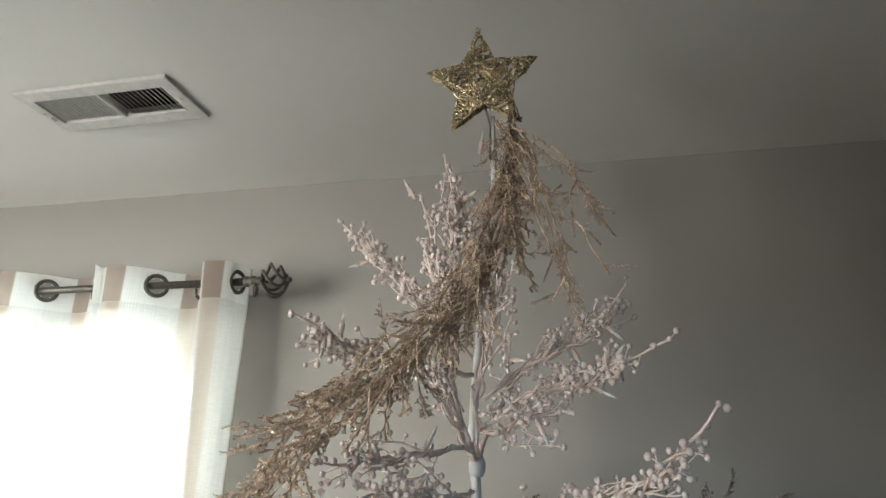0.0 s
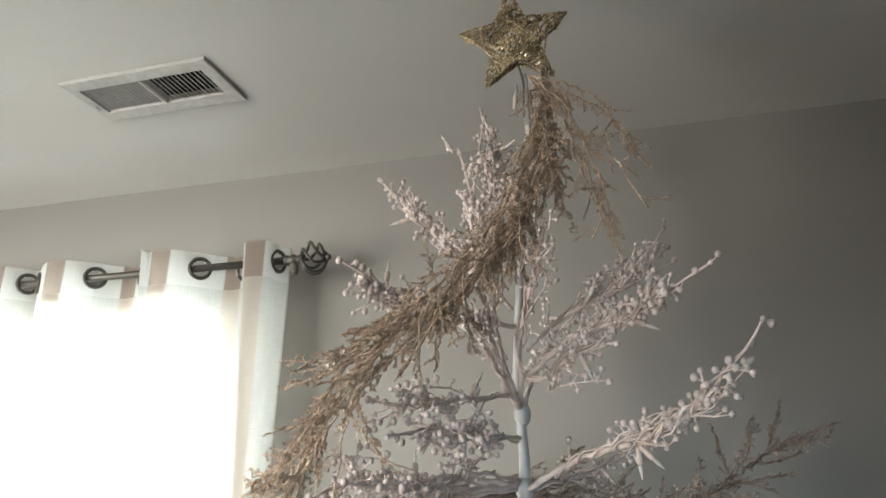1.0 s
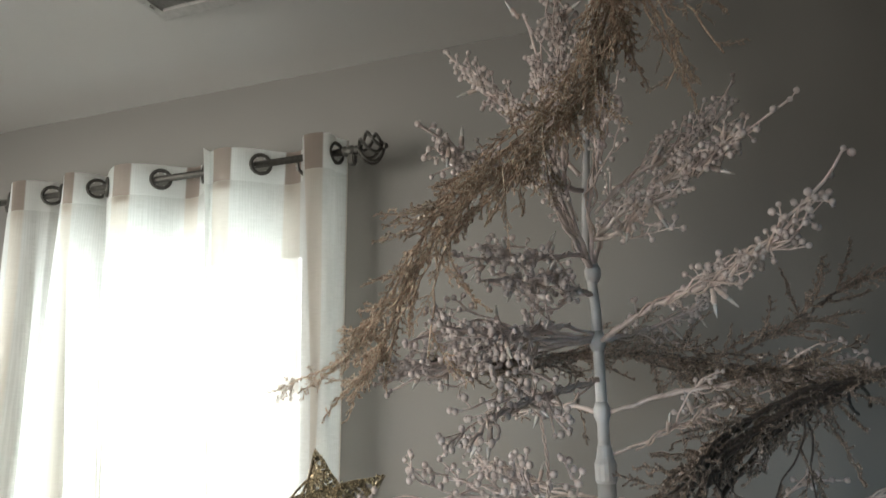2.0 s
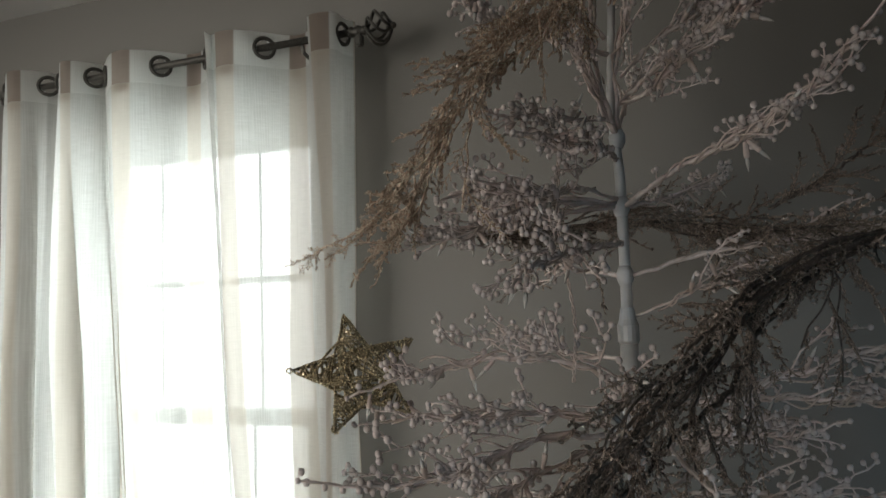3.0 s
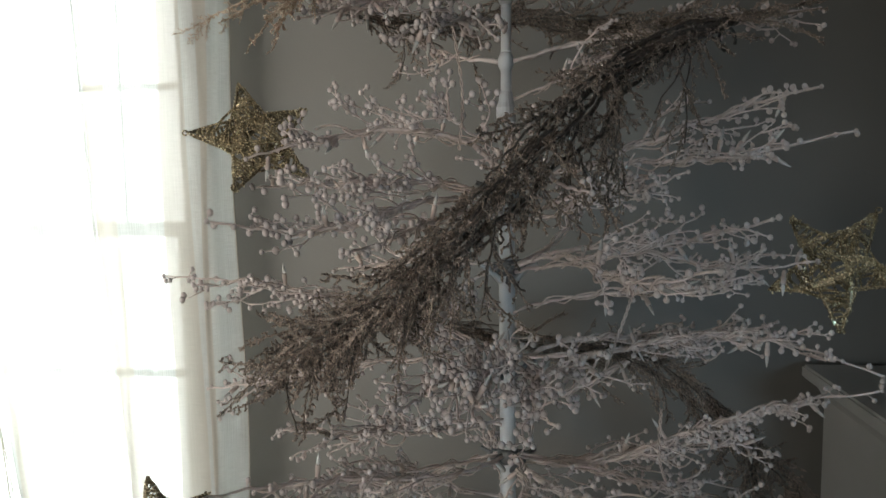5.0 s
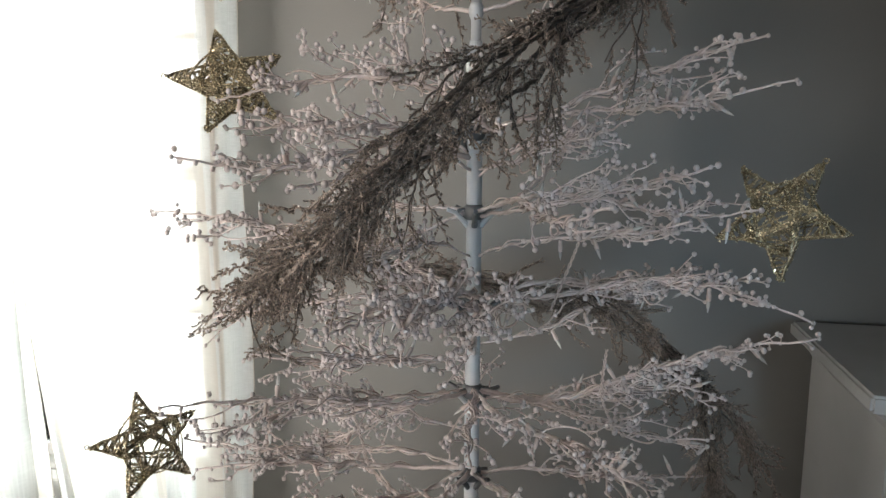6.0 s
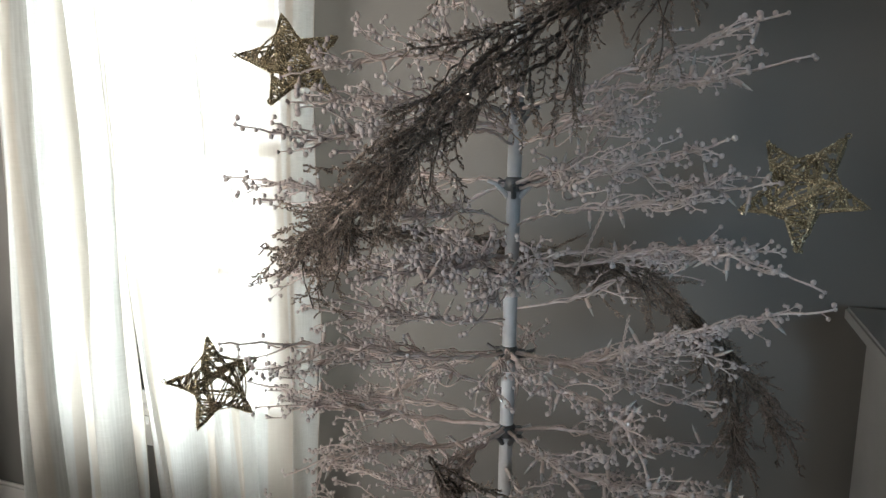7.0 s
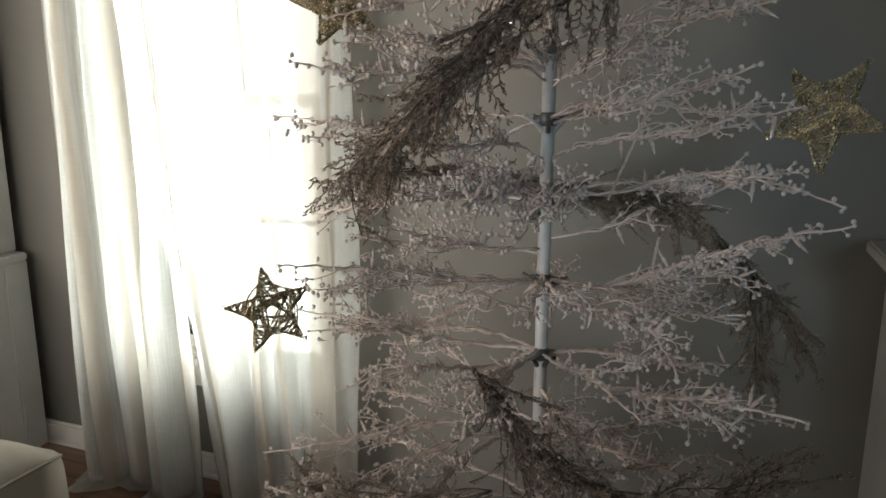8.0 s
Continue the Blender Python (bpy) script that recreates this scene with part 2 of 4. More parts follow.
# ---- building blocks ----
class Build:
    """Vertices, faces and material numbers of one mesh, in world metres."""

    def __init__(self):
        self.v, self.f, self.m, self.uv = [], [], [], None

    def box(self, x0, x1, y0, y1, z0, z1, b=0.0, m=0):
        """A box, its edges chamfered by b."""
        if b <= 0:
            o = len(self.v)
            self.v += [(x, y, z) for z in (z0, z1) for y in (y0, y1) for x in (x0, x1)]
            for f in ((0, 2, 3, 1), (4, 5, 7, 6), (0, 1, 5, 4), (2, 6, 7, 3), (0, 4, 6, 2), (1, 3, 7, 5)):
                self.f.append([o + i for i in f])
                self.m.append(m)
            return self
        bm = bmesh.new()
        bmesh.ops.create_cube(bm, size=1)
        for v in bm.verts:
            v.co = ((x0 + x1) / 2 + v.co.x * (x1 - x0), (y0 + y1) / 2 + v.co.y * (y1 - y0), (z0 + z1) / 2 + v.co.z * (z1 - z0))
        bmesh.ops.bevel(bm, geom=bm.edges[:], offset=b, segments=2, affect="EDGES")
        self.take(bm, m)
        return self

    def take(self, bm, m=0):
        o = len(self.v)
        bm.verts.index_update()
        self.v += [tuple(v.co) for v in bm.verts]
        for f in bm.faces:
            self.f.append([o + v.index for v in f.verts])
            self.m.append(m)
        bm.free()

    def tube(self, pts, r0, r1=None, sides=5, m=0, caps=True, closed=False, lump=0.0):
        """A tube along pts, tapering from r0 to r1; lump: how uneven its thickness is."""
        r1 = r0 if r1 is None else r1
        pts = [Vector(p) for p in pts]
        n, o = len(pts), len(self.v)
        up = Vector((0.31, 0.17, 0.93))
        for i, p in enumerate(pts):
            a = pts[i - 1] if (i or closed) else p
            b = pts[(i + 1) % n] if (i < n - 1 or closed) else p
            d = (b - a).normalized()
            s = d.cross(up)
            if s.length < 1e-3:
                s = d.cross(Vector((1, 0, 0)))
            s.normalize()
            q = s.cross(d)
            up = q if q.length > 0.5 else up
            r = (r0 + (r1 - r0) * i / max(1, n - 1)) * (1 + lump * noise.noise(p * 310))
            for j in range(sides):
                t = 2 * math.pi * j / sides
                self.v.append(tuple(p + (s * math.cos(t) + q * math.sin(t)) * r))
        for i in range(n if closed else n - 1):
            k = (i + 1) % n
            for j in range(sides):
                l = (j + 1) % sides
                self.f.append([o + i * sides + j, o + i * sides + l, o + k * sides + l, o + k * sides + j])
                self.m.append(m)
        if caps and not closed:
            self.f.append([o + j for j in reversed(range(sides))])
            self.f.append([o + (n - 1) * sides + j for j in range(sides)])
            self.m += [m, m]
        return self

    def ball(self, c, r, seg=6, rings=5, m=0, stretch=1.0):
        o = len(self.v)
        self.v.append((c[0], c[1], c[2] + r * stretch))
        for i in range(1, rings):
            a = math.pi * i / rings
            for j in range(seg):
                t = 2 * math.pi * j / seg
                self.v.append((c[0] + r * math.sin(a) * math.cos(t), c[1] + r * math.sin(a) * math.sin(t), c[2] + r * stretch * math.cos(a)))
        self.v.append((c[0], c[1], c[2] - r * stretch))
        last = len(self.v) - 1
        for j in range(seg):
            l = (j + 1) % seg
            self.f.append([o, o + 1 + j, o + 1 + l])
            self.f.append([last, last - seg + l, last - seg + j])
            self.m += [m, m]
            for i in range(rings - 2):
                a, b = o + 1 + i * seg, o + 1 + (i + 1) * seg
                self.f.append([a + j, b + j, b + l, a + l])
                self.m.append(m)
        return self

    def lathe(self, profile, at=(0, 0, 0), seg=16, m=0, turn=None):
        """Turn (r, z) pairs about z; turn: a matrix to lay the axis elsewhere."""
        o = len(self.v)
        for r, z in profile:
            for j in range(seg):
                t = 2 * math.pi * j / seg
                p = Vector((r * math.cos(t), r * math.sin(t), z))
                if turn is not None:
                    p = turn @ p
                self.v.append(tuple(p + Vector(at)))
        for i in range(len(profile) - 1):
            for j in range(seg):
                l = (j + 1) % seg
                a, b = o + i * seg, o + (i + 1) * seg
                self.f.append([a + j, a + l, b + l, b + j])
                self.m.append(m)
        self.f.append([o + j for j in reversed(range(seg))])
        self.f.append([o + (len(profile) - 1) * seg + j for j in range(seg)])
        self.m += [m, m]
        return self

    def mesh(self, name, mats, origin=(0, 0, 0), smooth=False):
        me = bpy.data.meshes.new(name)
        ox, oy, oz = origin
        me.from_pydata([(x - ox, y - oy, z - oz) for x, y, z in self.v], [], self.f)
        for mat in (mats if isinstance(mats, (list, tuple)) else [mats]):
            me.materials.append(mat)
        me.polygons.foreach_set("material_index", self.m)
        me.polygons.foreach_set("use_smooth", [smooth] * len(self.f))
        if self.uv:
            layer = me.uv_layers.new(name="UVMap")
            flat = [c for f in self.f for i in f for c in self.uv[i]]
            layer.data.foreach_set("uv", flat)
        me.update()
        return me


def root_of(ob):
    while ob.parent:
        ob = ob.parent
    return ob


def thing(name, at, label, category, group="", kind=""):
    ob = new(name)
    ob.location = at
    ob.empty_display_size = 0.05
    return tagged(ob, label, category, group, kind)


def part(name, build, mats, parent, label="", smooth=False, kind=""):
    """One mesh under a thing or a part; build is in world metres."""
    origin = root_of(parent).location
    ob = new(name, build.mesh(name, mats, origin, smooth))
    ob.parent = parent
    return tagged(ob, label, kind=kind)


def piece(name, mesh, m, parent):
    """One of many alike pieces that share a mesh, at the world pose m."""
    ob = new(name, mesh)
    ob.parent = parent
    ob.matrix_basis = Matrix.Translation(-root_of(parent).location) @ m
    return ob


def structure(name, build, mats, label, category, smooth=False):
    return tagged(new(name, build.mesh(name, mats, (0, 0, 0), smooth)), label, category, "", "structure")


def bezier(p0, p1, p2, n):
    p0, p1, p2 = Vector(p0), Vector(p1), Vector(p2)
    return [p0 * (1 - t) ** 2 + p1 * 2 * t * (1 - t) + p2 * t * t for t in (i / n for i in range(n + 1))]


def spline(points, per=8):
    """A smooth line through the given points (Catmull-Rom)."""
    p = [Vector(q) for q in points]
    p = [p[0] * 2 - p[1]] + p + [p[-1] * 2 - p[-2]]
    out = []
    for i in range(1, len(p) - 2):
        for j in range(per):
            t = j / per
            a, b, c, d = p[i - 1], p[i], p[i + 1], p[i + 2]
            out.append(0.5 * (2 * b + (c - a) * t + (2 * a - 5 * b + 4 * c - d) * t * t + (3 * b - a - 3 * c + d) * t ** 3))
    return out + [p[-2]]


def some_way(rng):
    while True:
        v = Vector((rng.uniform(-1, 1), rng.uniform(-1, 1), rng.uniform(-1, 1)))
        if 0.1 < v.length < 1:
            return v.normalized()


# ---- the room ----
X0, X1, Y0, Y1, H = -2.95, 3.60, -3.20, 1.80, 2.44
T = 0.14
WX0, WX1, WZ0, WZ1 = -1.71, -0.94, 0.42, 2.01
VX0, VX1, VY0, VY1 = -1.079, -0.790, 1.306, 1.396

floor = structure("floor", Build().box(X0, X1, Y0, Y1, -0.10, -0.012), WOOD, "dark reddish brown wooden floor", "floor")
c = Build()
c.box(X0 - T, VX0 - 0.007, Y0 - T, Y1 + T, H, H + 0.12).box(VX1 + 0.007, X1 + T, Y0 - T, Y1 + T, H, H + 0.12)
c.box(VX0 - 0.007, VX1 + 0.007, Y0 - T, VY0 - 0.007, H, H + 0.12).box(VX0 - 0.007, VX1 + 0.007, VY1 + 0.007, Y1 + T, H, H + 0.12)
structure("ceiling", c, CEIL, "smooth matt white painted ceiling", "ceiling")

w = Build()
w.box(X0, WX0, Y1, Y1 + T, -0.1, H).box(WX1, X1, Y1, Y1 + T, -0.1, H)
w.box(WX0, WX1, Y1, Y1 + T, -0.1, WZ0).box(WX0, WX1, Y1, Y1 + T, WZ1, H)
structure("wall_north", w, WALL, "warm grey painted wall with a window", "wall")
e = Build()
LY0, LY1, LZ0, LZ1 = -1.92, 0.92, 0.70, 2.00
e.box(X0 - T, X0, Y0 - T, LY0, -0.1, H).box(X0 - T, X0, LY1, Y1 + T, -0.1, H)
e.box(X0 - T, X0, LY0, LY1, -0.1, LZ0).box(X0 - T, X0, LY0, LY1, LZ1, H)
structure("wall_west", e, WALL, "warm grey painted wall with a window opening", "wall")
e = Build()
e.box(X1, X1 + T, Y0 - T, Y1 + T, -0.1, H)
structure("wall_east", e, WALL, "plain warm grey painted wall", "wall")
e = Build()
SX0, SX1, SZ0, SZ1 = -2.88, -1.32, 0.52, 2.08
GX0, GX1, GZ0, GZ1 = 0.92, 1.68, 1.12, 1.88
e.box(X0, SX0, Y0 - T, Y0, -0.1, H).box(SX1, GX0, Y0 - T, Y0, -0.1, H).box(GX1, X1, Y0 - T, Y0, -0.1, H)
e.box(SX0, SX1, Y0 - T, Y0, -0.1, SZ0).box(SX0, SX1, Y0 - T, Y0, SZ1, H)
e.box(GX0, GX1, Y0 - T, Y0, -0.1, GZ0).box(GX0, GX1, Y0 - T, Y0, GZ1, H)
structure("wall_south", e, WALL, "warm grey painted wall with two window openings", "wall")

bb = Build()
for xa, xb in ((X0, X1),):
    bb.box(xa, xb, Y1 - 0.014, Y1 - 0.002, -0.01, 0.072, 0.002)
    bb.box(xa, xb, Y1 - 0.010, Y1 - 0.002, 0.072, 0.085, 0.002)
    bb.box(xa, xb, Y1 - 0.026, Y1 - 0.014, -0.01, 0.016, 0.004)
structure("baseboard", bb, TRIM, "white painted wooden baseboard", "baseboard")
structure("ground", Build().box(-300, 300, 2.2, 600, -0.75, -0.6), LAWN, "green lawn outside the window", "ground")
structure("backdrop", Build().box(-9, 4, 4.0, 4.1, -0.6, 6), FAR, "glowing sheet for the bright outdoors beyond the window", "backdrop")


# ---- the window ----
def make_window():
    win = thing("window_1", (WX0, Y1, WZ0), "white double-hung window with small panes", "window", "", "structure")
    f = Build()
    y0, y1 = Y1 + 0.004, Y1 + T - 0.004
    f.box(WX0, WX0 + 0.018, y0, y1, WZ0, WZ1).box(WX1 - 0.018, WX1, y0, y1, WZ0, WZ1)
    f.box(WX0 + 0.018, WX1 - 0.018, y0, y1, WZ1 - 0.018, WZ1).box(WX0 + 0.018, WX1 - 0.018, y0, y1, WZ0, WZ0 + 0.018)
    part("window_frame", f, TRIM, win)
    casing = Build()
    for xa, xb in ((WX0 - 0.065, WX0), (WX1, WX1 + 0.065)):
        casing.box(xa, xb, Y1 - 0.018, Y1 - 0.001, WZ0 - 0.0, WZ1, 0.004)
    casing.box(WX0 - 0.065, WX1 + 0.065, Y1 - 0.020, Y1 - 0.001, WZ1, WZ1 + 0.07, 0.004)
    part("casing", casing, TRIM, win)
    part("window_sill", Build().box(WX0 - 0.08, WX1 + 0.08, Y1 - 0.05, Y1 + 0.03, WZ0 - 0.026, WZ0 - 0.001, 0.004), TRIM, win)
    part("apron", Build().box(WX0 - 0.06, WX1 + 0.06, Y1 - 0.016, Y1 - 0.001, WZ0 - 0.09, WZ0 - 0.026, 0.003), TRIM, win)
    gx0, gx1 = -1.645, -1.003
    for low, high, y, row in ((1.285, 1.965, Y1 + 0.085, 1.622), (0.475, 1.247, Y1 + 0.045, 0.897)):
        s = Build()
        s.box(WX0 + 0.02, gx0, y, y + 0.032, low - 0.036, high + 0.038, 0.003).box(gx1, WX1 - 0.02, y, y + 0.032, low - 0.036, high + 0.038, 0.003)
        s.box(gx0, gx1, y, y + 0.032, low - 0.036, low, 0.003).box(gx0, gx1, y, y + 0.032, high, high + 0.038, 0.003)
        sash = part("sash", s, TRIM, win)
        step = (gx1 - gx0) / 4
        for i in range(1, 4):
            for za, zb in ((low, row - 0.009), (row + 0.009, high)):
                part("muntin", Build().box(gx0 + i * step - 0.0026, gx0 + i * step + 0.0026, y + 0.010, y + 0.022, za, zb, 0.002), TRIM, sash)
        part("muntin", Build().box(gx0, gx1, y + 0.004, y + 0.028, row - 0.009, row + 0.009, 0.003), TRIM, sash)
        for i in range(4):
            for za, zb in ((low, row - 0.009), (row + 0.009, high)):
                p = part("pane", Build().box(gx0 + i * step + 0.0026, gx0 + (i + 1) * step - 0.0026, y + 0.014, y + 0.017, za, zb), PANE, sash)
                p.visible_shadow = False


make_window()


# ---- the ceiling vent ----
def make_vent():
    vent = thing("ceiling_vent", (-0.92, 1.342, H), "white metal ceiling register with two banks of louvres", "vent")
    z1, z0 = H - 0.0005, H - 0.0085
    ox0, ox1, oy0, oy1 = -1.102, -0.762, 1.274, 1.430
    mid = -0.934
    fr = Build()
    # a rim that slopes up to the ceiling at its outer edge
    ring = [((ox0, oy0), (ox1, oy1), z1), ((ox0, oy0), (ox1, oy1), z0 + 0.001), ((ox0 + 0.003, oy0 + 0.003), (ox1 - 0.003, oy1 - 0.003), z0),
            ((VX0, VY0), (VX1, VY1), z0 + 0.001), ((VX0, VY0), (VX1, VY1), H + 0.012)]
    for (a, b), (cc, d), z in ring:
        fr.v += [(a, b, z), (cc, b, z), (cc, d, z), (a, d, z)]
    for i in range(len(ring) - 1):
        for j in range(4):
            k = (j + 1) % 4
            fr.f.append([i * 4 + j, (i + 1) * 4 + j, (i + 1) * 4 + k, i * 4 + k])
            fr.m.append(0)
    part("frame", fr, VENT_WHITE, vent)
    part("divider", Build().box(mid - 0.005, mid + 0.005, VY0, VY1, H - 0.0075, H + 0.010, 0.002), VENT_WHITE, vent)
    box = Build().box(VX0 - 0.004, VX1 + 0.004, VY0 - 0.004, VY1 + 0.004, H + 0.10, H + 0.11)
    for xa, xb, ya, yb in ((VX0 - 0.006, VX0 - 0.001, VY0, VY1), (VX1 + 0.001, VX1 + 0.006, VY0, VY1), (VX0, VX1, VY0 - 0.006, VY0 - 0.001), (VX0, VX1, VY1 + 0.001, VY1 + 0.006)):
        box.box(xa, xb, ya, yb, H + 0.0125, H + 0.10)
    part("duct", box, DUCT, vent)
    for xa, xb, lean, n in ((VX0, mid - 0.005, 0.62, 15), (mid + 0.005, VX1, -0.9, 13)):
        for i in range(n):
            x = xa + (i + 0.5) * (xb - xa) / n
            s = Build()
            dx, t = 0.0078 * lean, 0.0005
            for y in (VY0 + 0.001, VY1 - 0.001):
                s.v += [(x - dx - t, y, H - 0.003), (x - dx + t, y, H - 0.003), (x + dx + t, y, H + 0.008), (x + dx - t, y, H + 0.008)]
            s.f += [[0, 1, 2, 3], [7, 6, 5, 4], [0, 4, 5, 1], [1, 5, 6, 2], [2, 6, 7, 3], [3, 7, 4, 0]]
            s.m += [0] * 6
            part("slat", s, VENT_WHITE, vent)
    part("damper_lever", Build().box(-1.089, -1.083, 1.362, 1.378, H - 0.013, H - 0.008, 0.002), VENT_WHITE, vent)
    for x in (-1.091, -0.776):
        part("screw", Build().lathe([(0.0035, 0.0), (0.0035, 0.001), (0.002, 0.002)], (x, 1.351, H - 0.0104), 8), VENT_WHITE, vent)


make_vent()

# ---- the curtains and their rod ----
ROD_Y, ROD_Z, ROD_R = 1.650, 2.146, 0.0085


def make_rod():
    rod = thing("curtain_rod", (-1.325, ROD_Y, ROD_Z), "dark bronze curtain rod with twisted cage finials", "curtain rod")
    side = Matrix.Rotation(radians(90), 3, "Y")
    part("pole", Build().tube([(-1.955, ROD_Y, ROD_Z), (-0.735, ROD_Y, ROD_Z)], ROD_R, sides=16), BRONZE, rod, smooth=True)
    for x, s in ((-0.735, 1), (-1.955, -1)):
        neck = Build().lathe([(0.0085, -0.030), (0.012, -0.028), (0.012, -0.022), (0.0085, -0.018), (0.0125, -0.013), (0.0125, -0.004), (0.008, 0.0), (0.011, 0.006), (0.007, 0.012), (0.005, 0.018)],
                             (x, ROD_Y, ROD_Z), 14, turn=side if s > 0 else Matrix.Rotation(radians(-90), 3, "Y"))
        finial = part("finial", neck, BRONZE, rod, smooth=True)
        for k in range(6):
            pts = []
            for i in range(13):
                t = i / 12
                r = 0.004 + 0.033 * math.sin(math.pi * t) ** 0.7
                a = 2 * math.pi * k / 6 + 2.2 * t
                pts.append((x + s * (0.012 + 0.058 * t), ROD_Y + r * math.cos(a), ROD_Z + r * math.sin(a)))
            part("cage_wire", Build().tube(pts, 0.0037, sides=6), BRONZE, finial, smooth=True)
        part("tip", Build().ball((x + s * 0.076, ROD_Y, ROD_Z), 0.0075, 10, 7), BRONZE, finial, smooth=True)
        part("stop", Build().box(x - s * 0.006 - 0.008, x - s * 0.006 + 0.008, ROD_Y - 0.010, ROD_Y + 0.010, ROD_Z - 0.034, ROD_Z - 0.0095, 0.003), BRONZE, rod)
        bx = x - s * 0.150
        b = Build()
        b.tube([(bx, Y1 - 0.004, ROD_Z - 0.03), (bx, ROD_Y + 0.03, ROD_Z - 0.030), (bx, ROD_Y + 0.004, ROD_Z - 0.024), (bx, ROD_Y, ROD_Z - 0.010)], 0.0045, sides=8)
        b.box(bx - 0.012, bx + 0.012, Y1 - 0.006, Y1 - 0.001, ROD_Z - 0.05, ROD_Z + 0.005, 0.002)
        part("bracket", b, BRONZE, rod)


make_rod()
TOP, AMP = 2.185, 0.047


def curtain(name, crossings, xa, xb, low_a, low_b, seed, label, tuck=0.02, pleat=None, flare=0.0, gather=0.0, folds=6):
    """A grommet panel from xa to xb along the rod; crossings: where the rod goes through it, first to the back of a fold's left
    side, then out at its right, in turn; low_a and low_b: its edges at the floor."""
    panel = thing(name, ((xa + xb) / 2, ROD_Y, 0.0), label, "curtain", "curtains at the window")
    nx, nz = 360, 84
    # rows run from the top to the floor and then lie forward on it
    heights = [TOP - (TOP - 0.012) * i / (nz - 6) for i in range(nz - 5)]

    def phase_at(x):
        """A fold's front at 0 and whole turns, its back half a turn on."""
        c = crossings
        k = max(0, min(len(c) - 2, sum(1 for q in c if q <= x) - 1))
        return math.pi * (k - 0.5 + (x - c[k]) / (c[k + 1] - c[k]))

    def bulge(x, phase):
        """A narrow fold is drawn in where the rod passes through and swells in front."""
        c = crossings
        k = max(0, min(len(c) - 2, sum(1 for q in c if q <= x) - 1))
        return min(0.016, max(0.0, 0.105 - (c[k + 1] - c[k]))) * math.sin(2 * phase) * (1 if k % 2 == 0 else 0)

    def place(i, z, lie=0.0):
        t = i / nx
        f = max(0.0, min(1.0, 1 - z / TOP))
        x = xa + (xb - xa) * t
        phase = phase_at(x)
        soft = f ** 0.8
        drawn = bulge(x, phase) * (1 - soft)
        wob = noise.noise(Vector((x * 4.5 + seed, z * 0.9, seed))) * 2.3 * soft
        amp = AMP * (1 - 0.30 * soft + 0.55 * soft * noise.noise(Vector((x * 5 + seed * 3, z * 0.7, 4.0))))
        y = ROD_Y - amp * math.cos(phase + wob) - 0.012 * soft * math.cos(2.7 * phase + wob + seed)
        g = f ** 1.6
        lx = low_a + (low_b - low_a) * t
        x = x + (lx - x) * g - tuck * soft * math.sin(phase + 1.2 * wob)
        x += 0.010 * math.sin(7 * z + seed) * soft * (t - 0.5) + flare * t ** 7 * min(1.0, 4 * f)
        x += drawn
        if gather:
            # small folds that lap over one another lower down
            q = 2 * math.pi * (folds * t + 0.35 * noise.noise(Vector((t * 3, z * 0.8, seed + 7))))
            lap = min(1.0, 3.0 * f)
            x += gather * lap * math.sin(q)
            y -= 0.018 * lap * math.cos(q)
        y += 0.012 * noise.noise(Vector((x * 9, z * 1.6, seed + 2))) * soft
        if pleat:
            # one sharp pleat that runs down the cloth
            off = (x - pleat - 0.036 * f) / 0.007
            y -= 0.034 * math.exp(-off * off)
            x += 0.010 * math.exp(-off * off)
        if lie:
            z = 0.012 + 0.022 * abs(noise.noise(Vector((x * 14, lie * 12, seed)))) * (1 if lie < 0.08 else 0.5)
            y -= lie * (0.7 + 0.5 * noise.noise(Vector((x * 6, 1.0, seed))))
        return Vector((x, min(y, Y1 - 0.03), z))

    rows = [(z, 0.0) for z in heights] + [(0.012, 0.02 * k) for k in range(1, 6)]
    rings = [q for q in crossings if xa < q < xb]
    cloth, head = Build(), Build()
    cloth.uv, head.uv = [], []
    grid = []
    # a stripe on the front and the back of each fold
    across = [phase_at(xa + (xb - xa) * i / nx) / math.pi * 2 * STRIPE for i in range(nx + 1)]
    for z, lie in rows:
        grid.append([])
        for i in range(nx + 1):
            grid[-1].append(len(cloth.v))
            cloth.v.append(tuple(place(i, z, lie)))
            cloth.uv.append((across[i], z - lie))

    def in_ring(p):
        return any((p - Vector((r, ROD_Y, ROD_Z))).length < 0.0195 for r in rings)

    for a in range(len(rows) - 1):
        for i in range(nx):
            f = [grid[a][i], grid[a + 1][i], grid[a + 1][i + 1], grid[a][i + 1]]
            if rows[a + 1][0] > TOP - 0.107:
                continue
            if rows[a][0] > 2.0 and in_ring(sum((Vector(cloth.v[q]) for q in f), Vector()) / 4):
                continue
            cloth.f.append(f)
            cloth.m.append(0)
    part("cloth", cloth, SHEER, panel, smooth=True)
    # the header: the cloth turned over behind and stitched
    steps = [TOP - 0.001 - 0.104 * k / 18 for k in range(19)]
    for z in steps:
        for i in range(nx + 1):
            p, q = place(max(i - 1, 0), z), place(min(i + 1, nx), z)
            d = (q - p).normalized()
            head.v.append(tuple(place(i, z) + Vector((-d.y, d.x, 0)) * 0.0008))
            head.uv.append((across[i], z))
    for a in range(len(steps) - 1):
        for i in range(nx):
            f = [a * (nx + 1) + i, (a + 1) * (nx + 1) + i, (a + 1) * (nx + 1) + i + 1, a * (nx + 1) + i + 1]
            if in_ring(sum((Vector(head.v[q]) for q in f), Vector()) / 4):
                continue
            head.f.append(f)
            head.m.append(0)
    part("header", head, HEADER, panel, "stitched double header of the curtain", smooth=True)
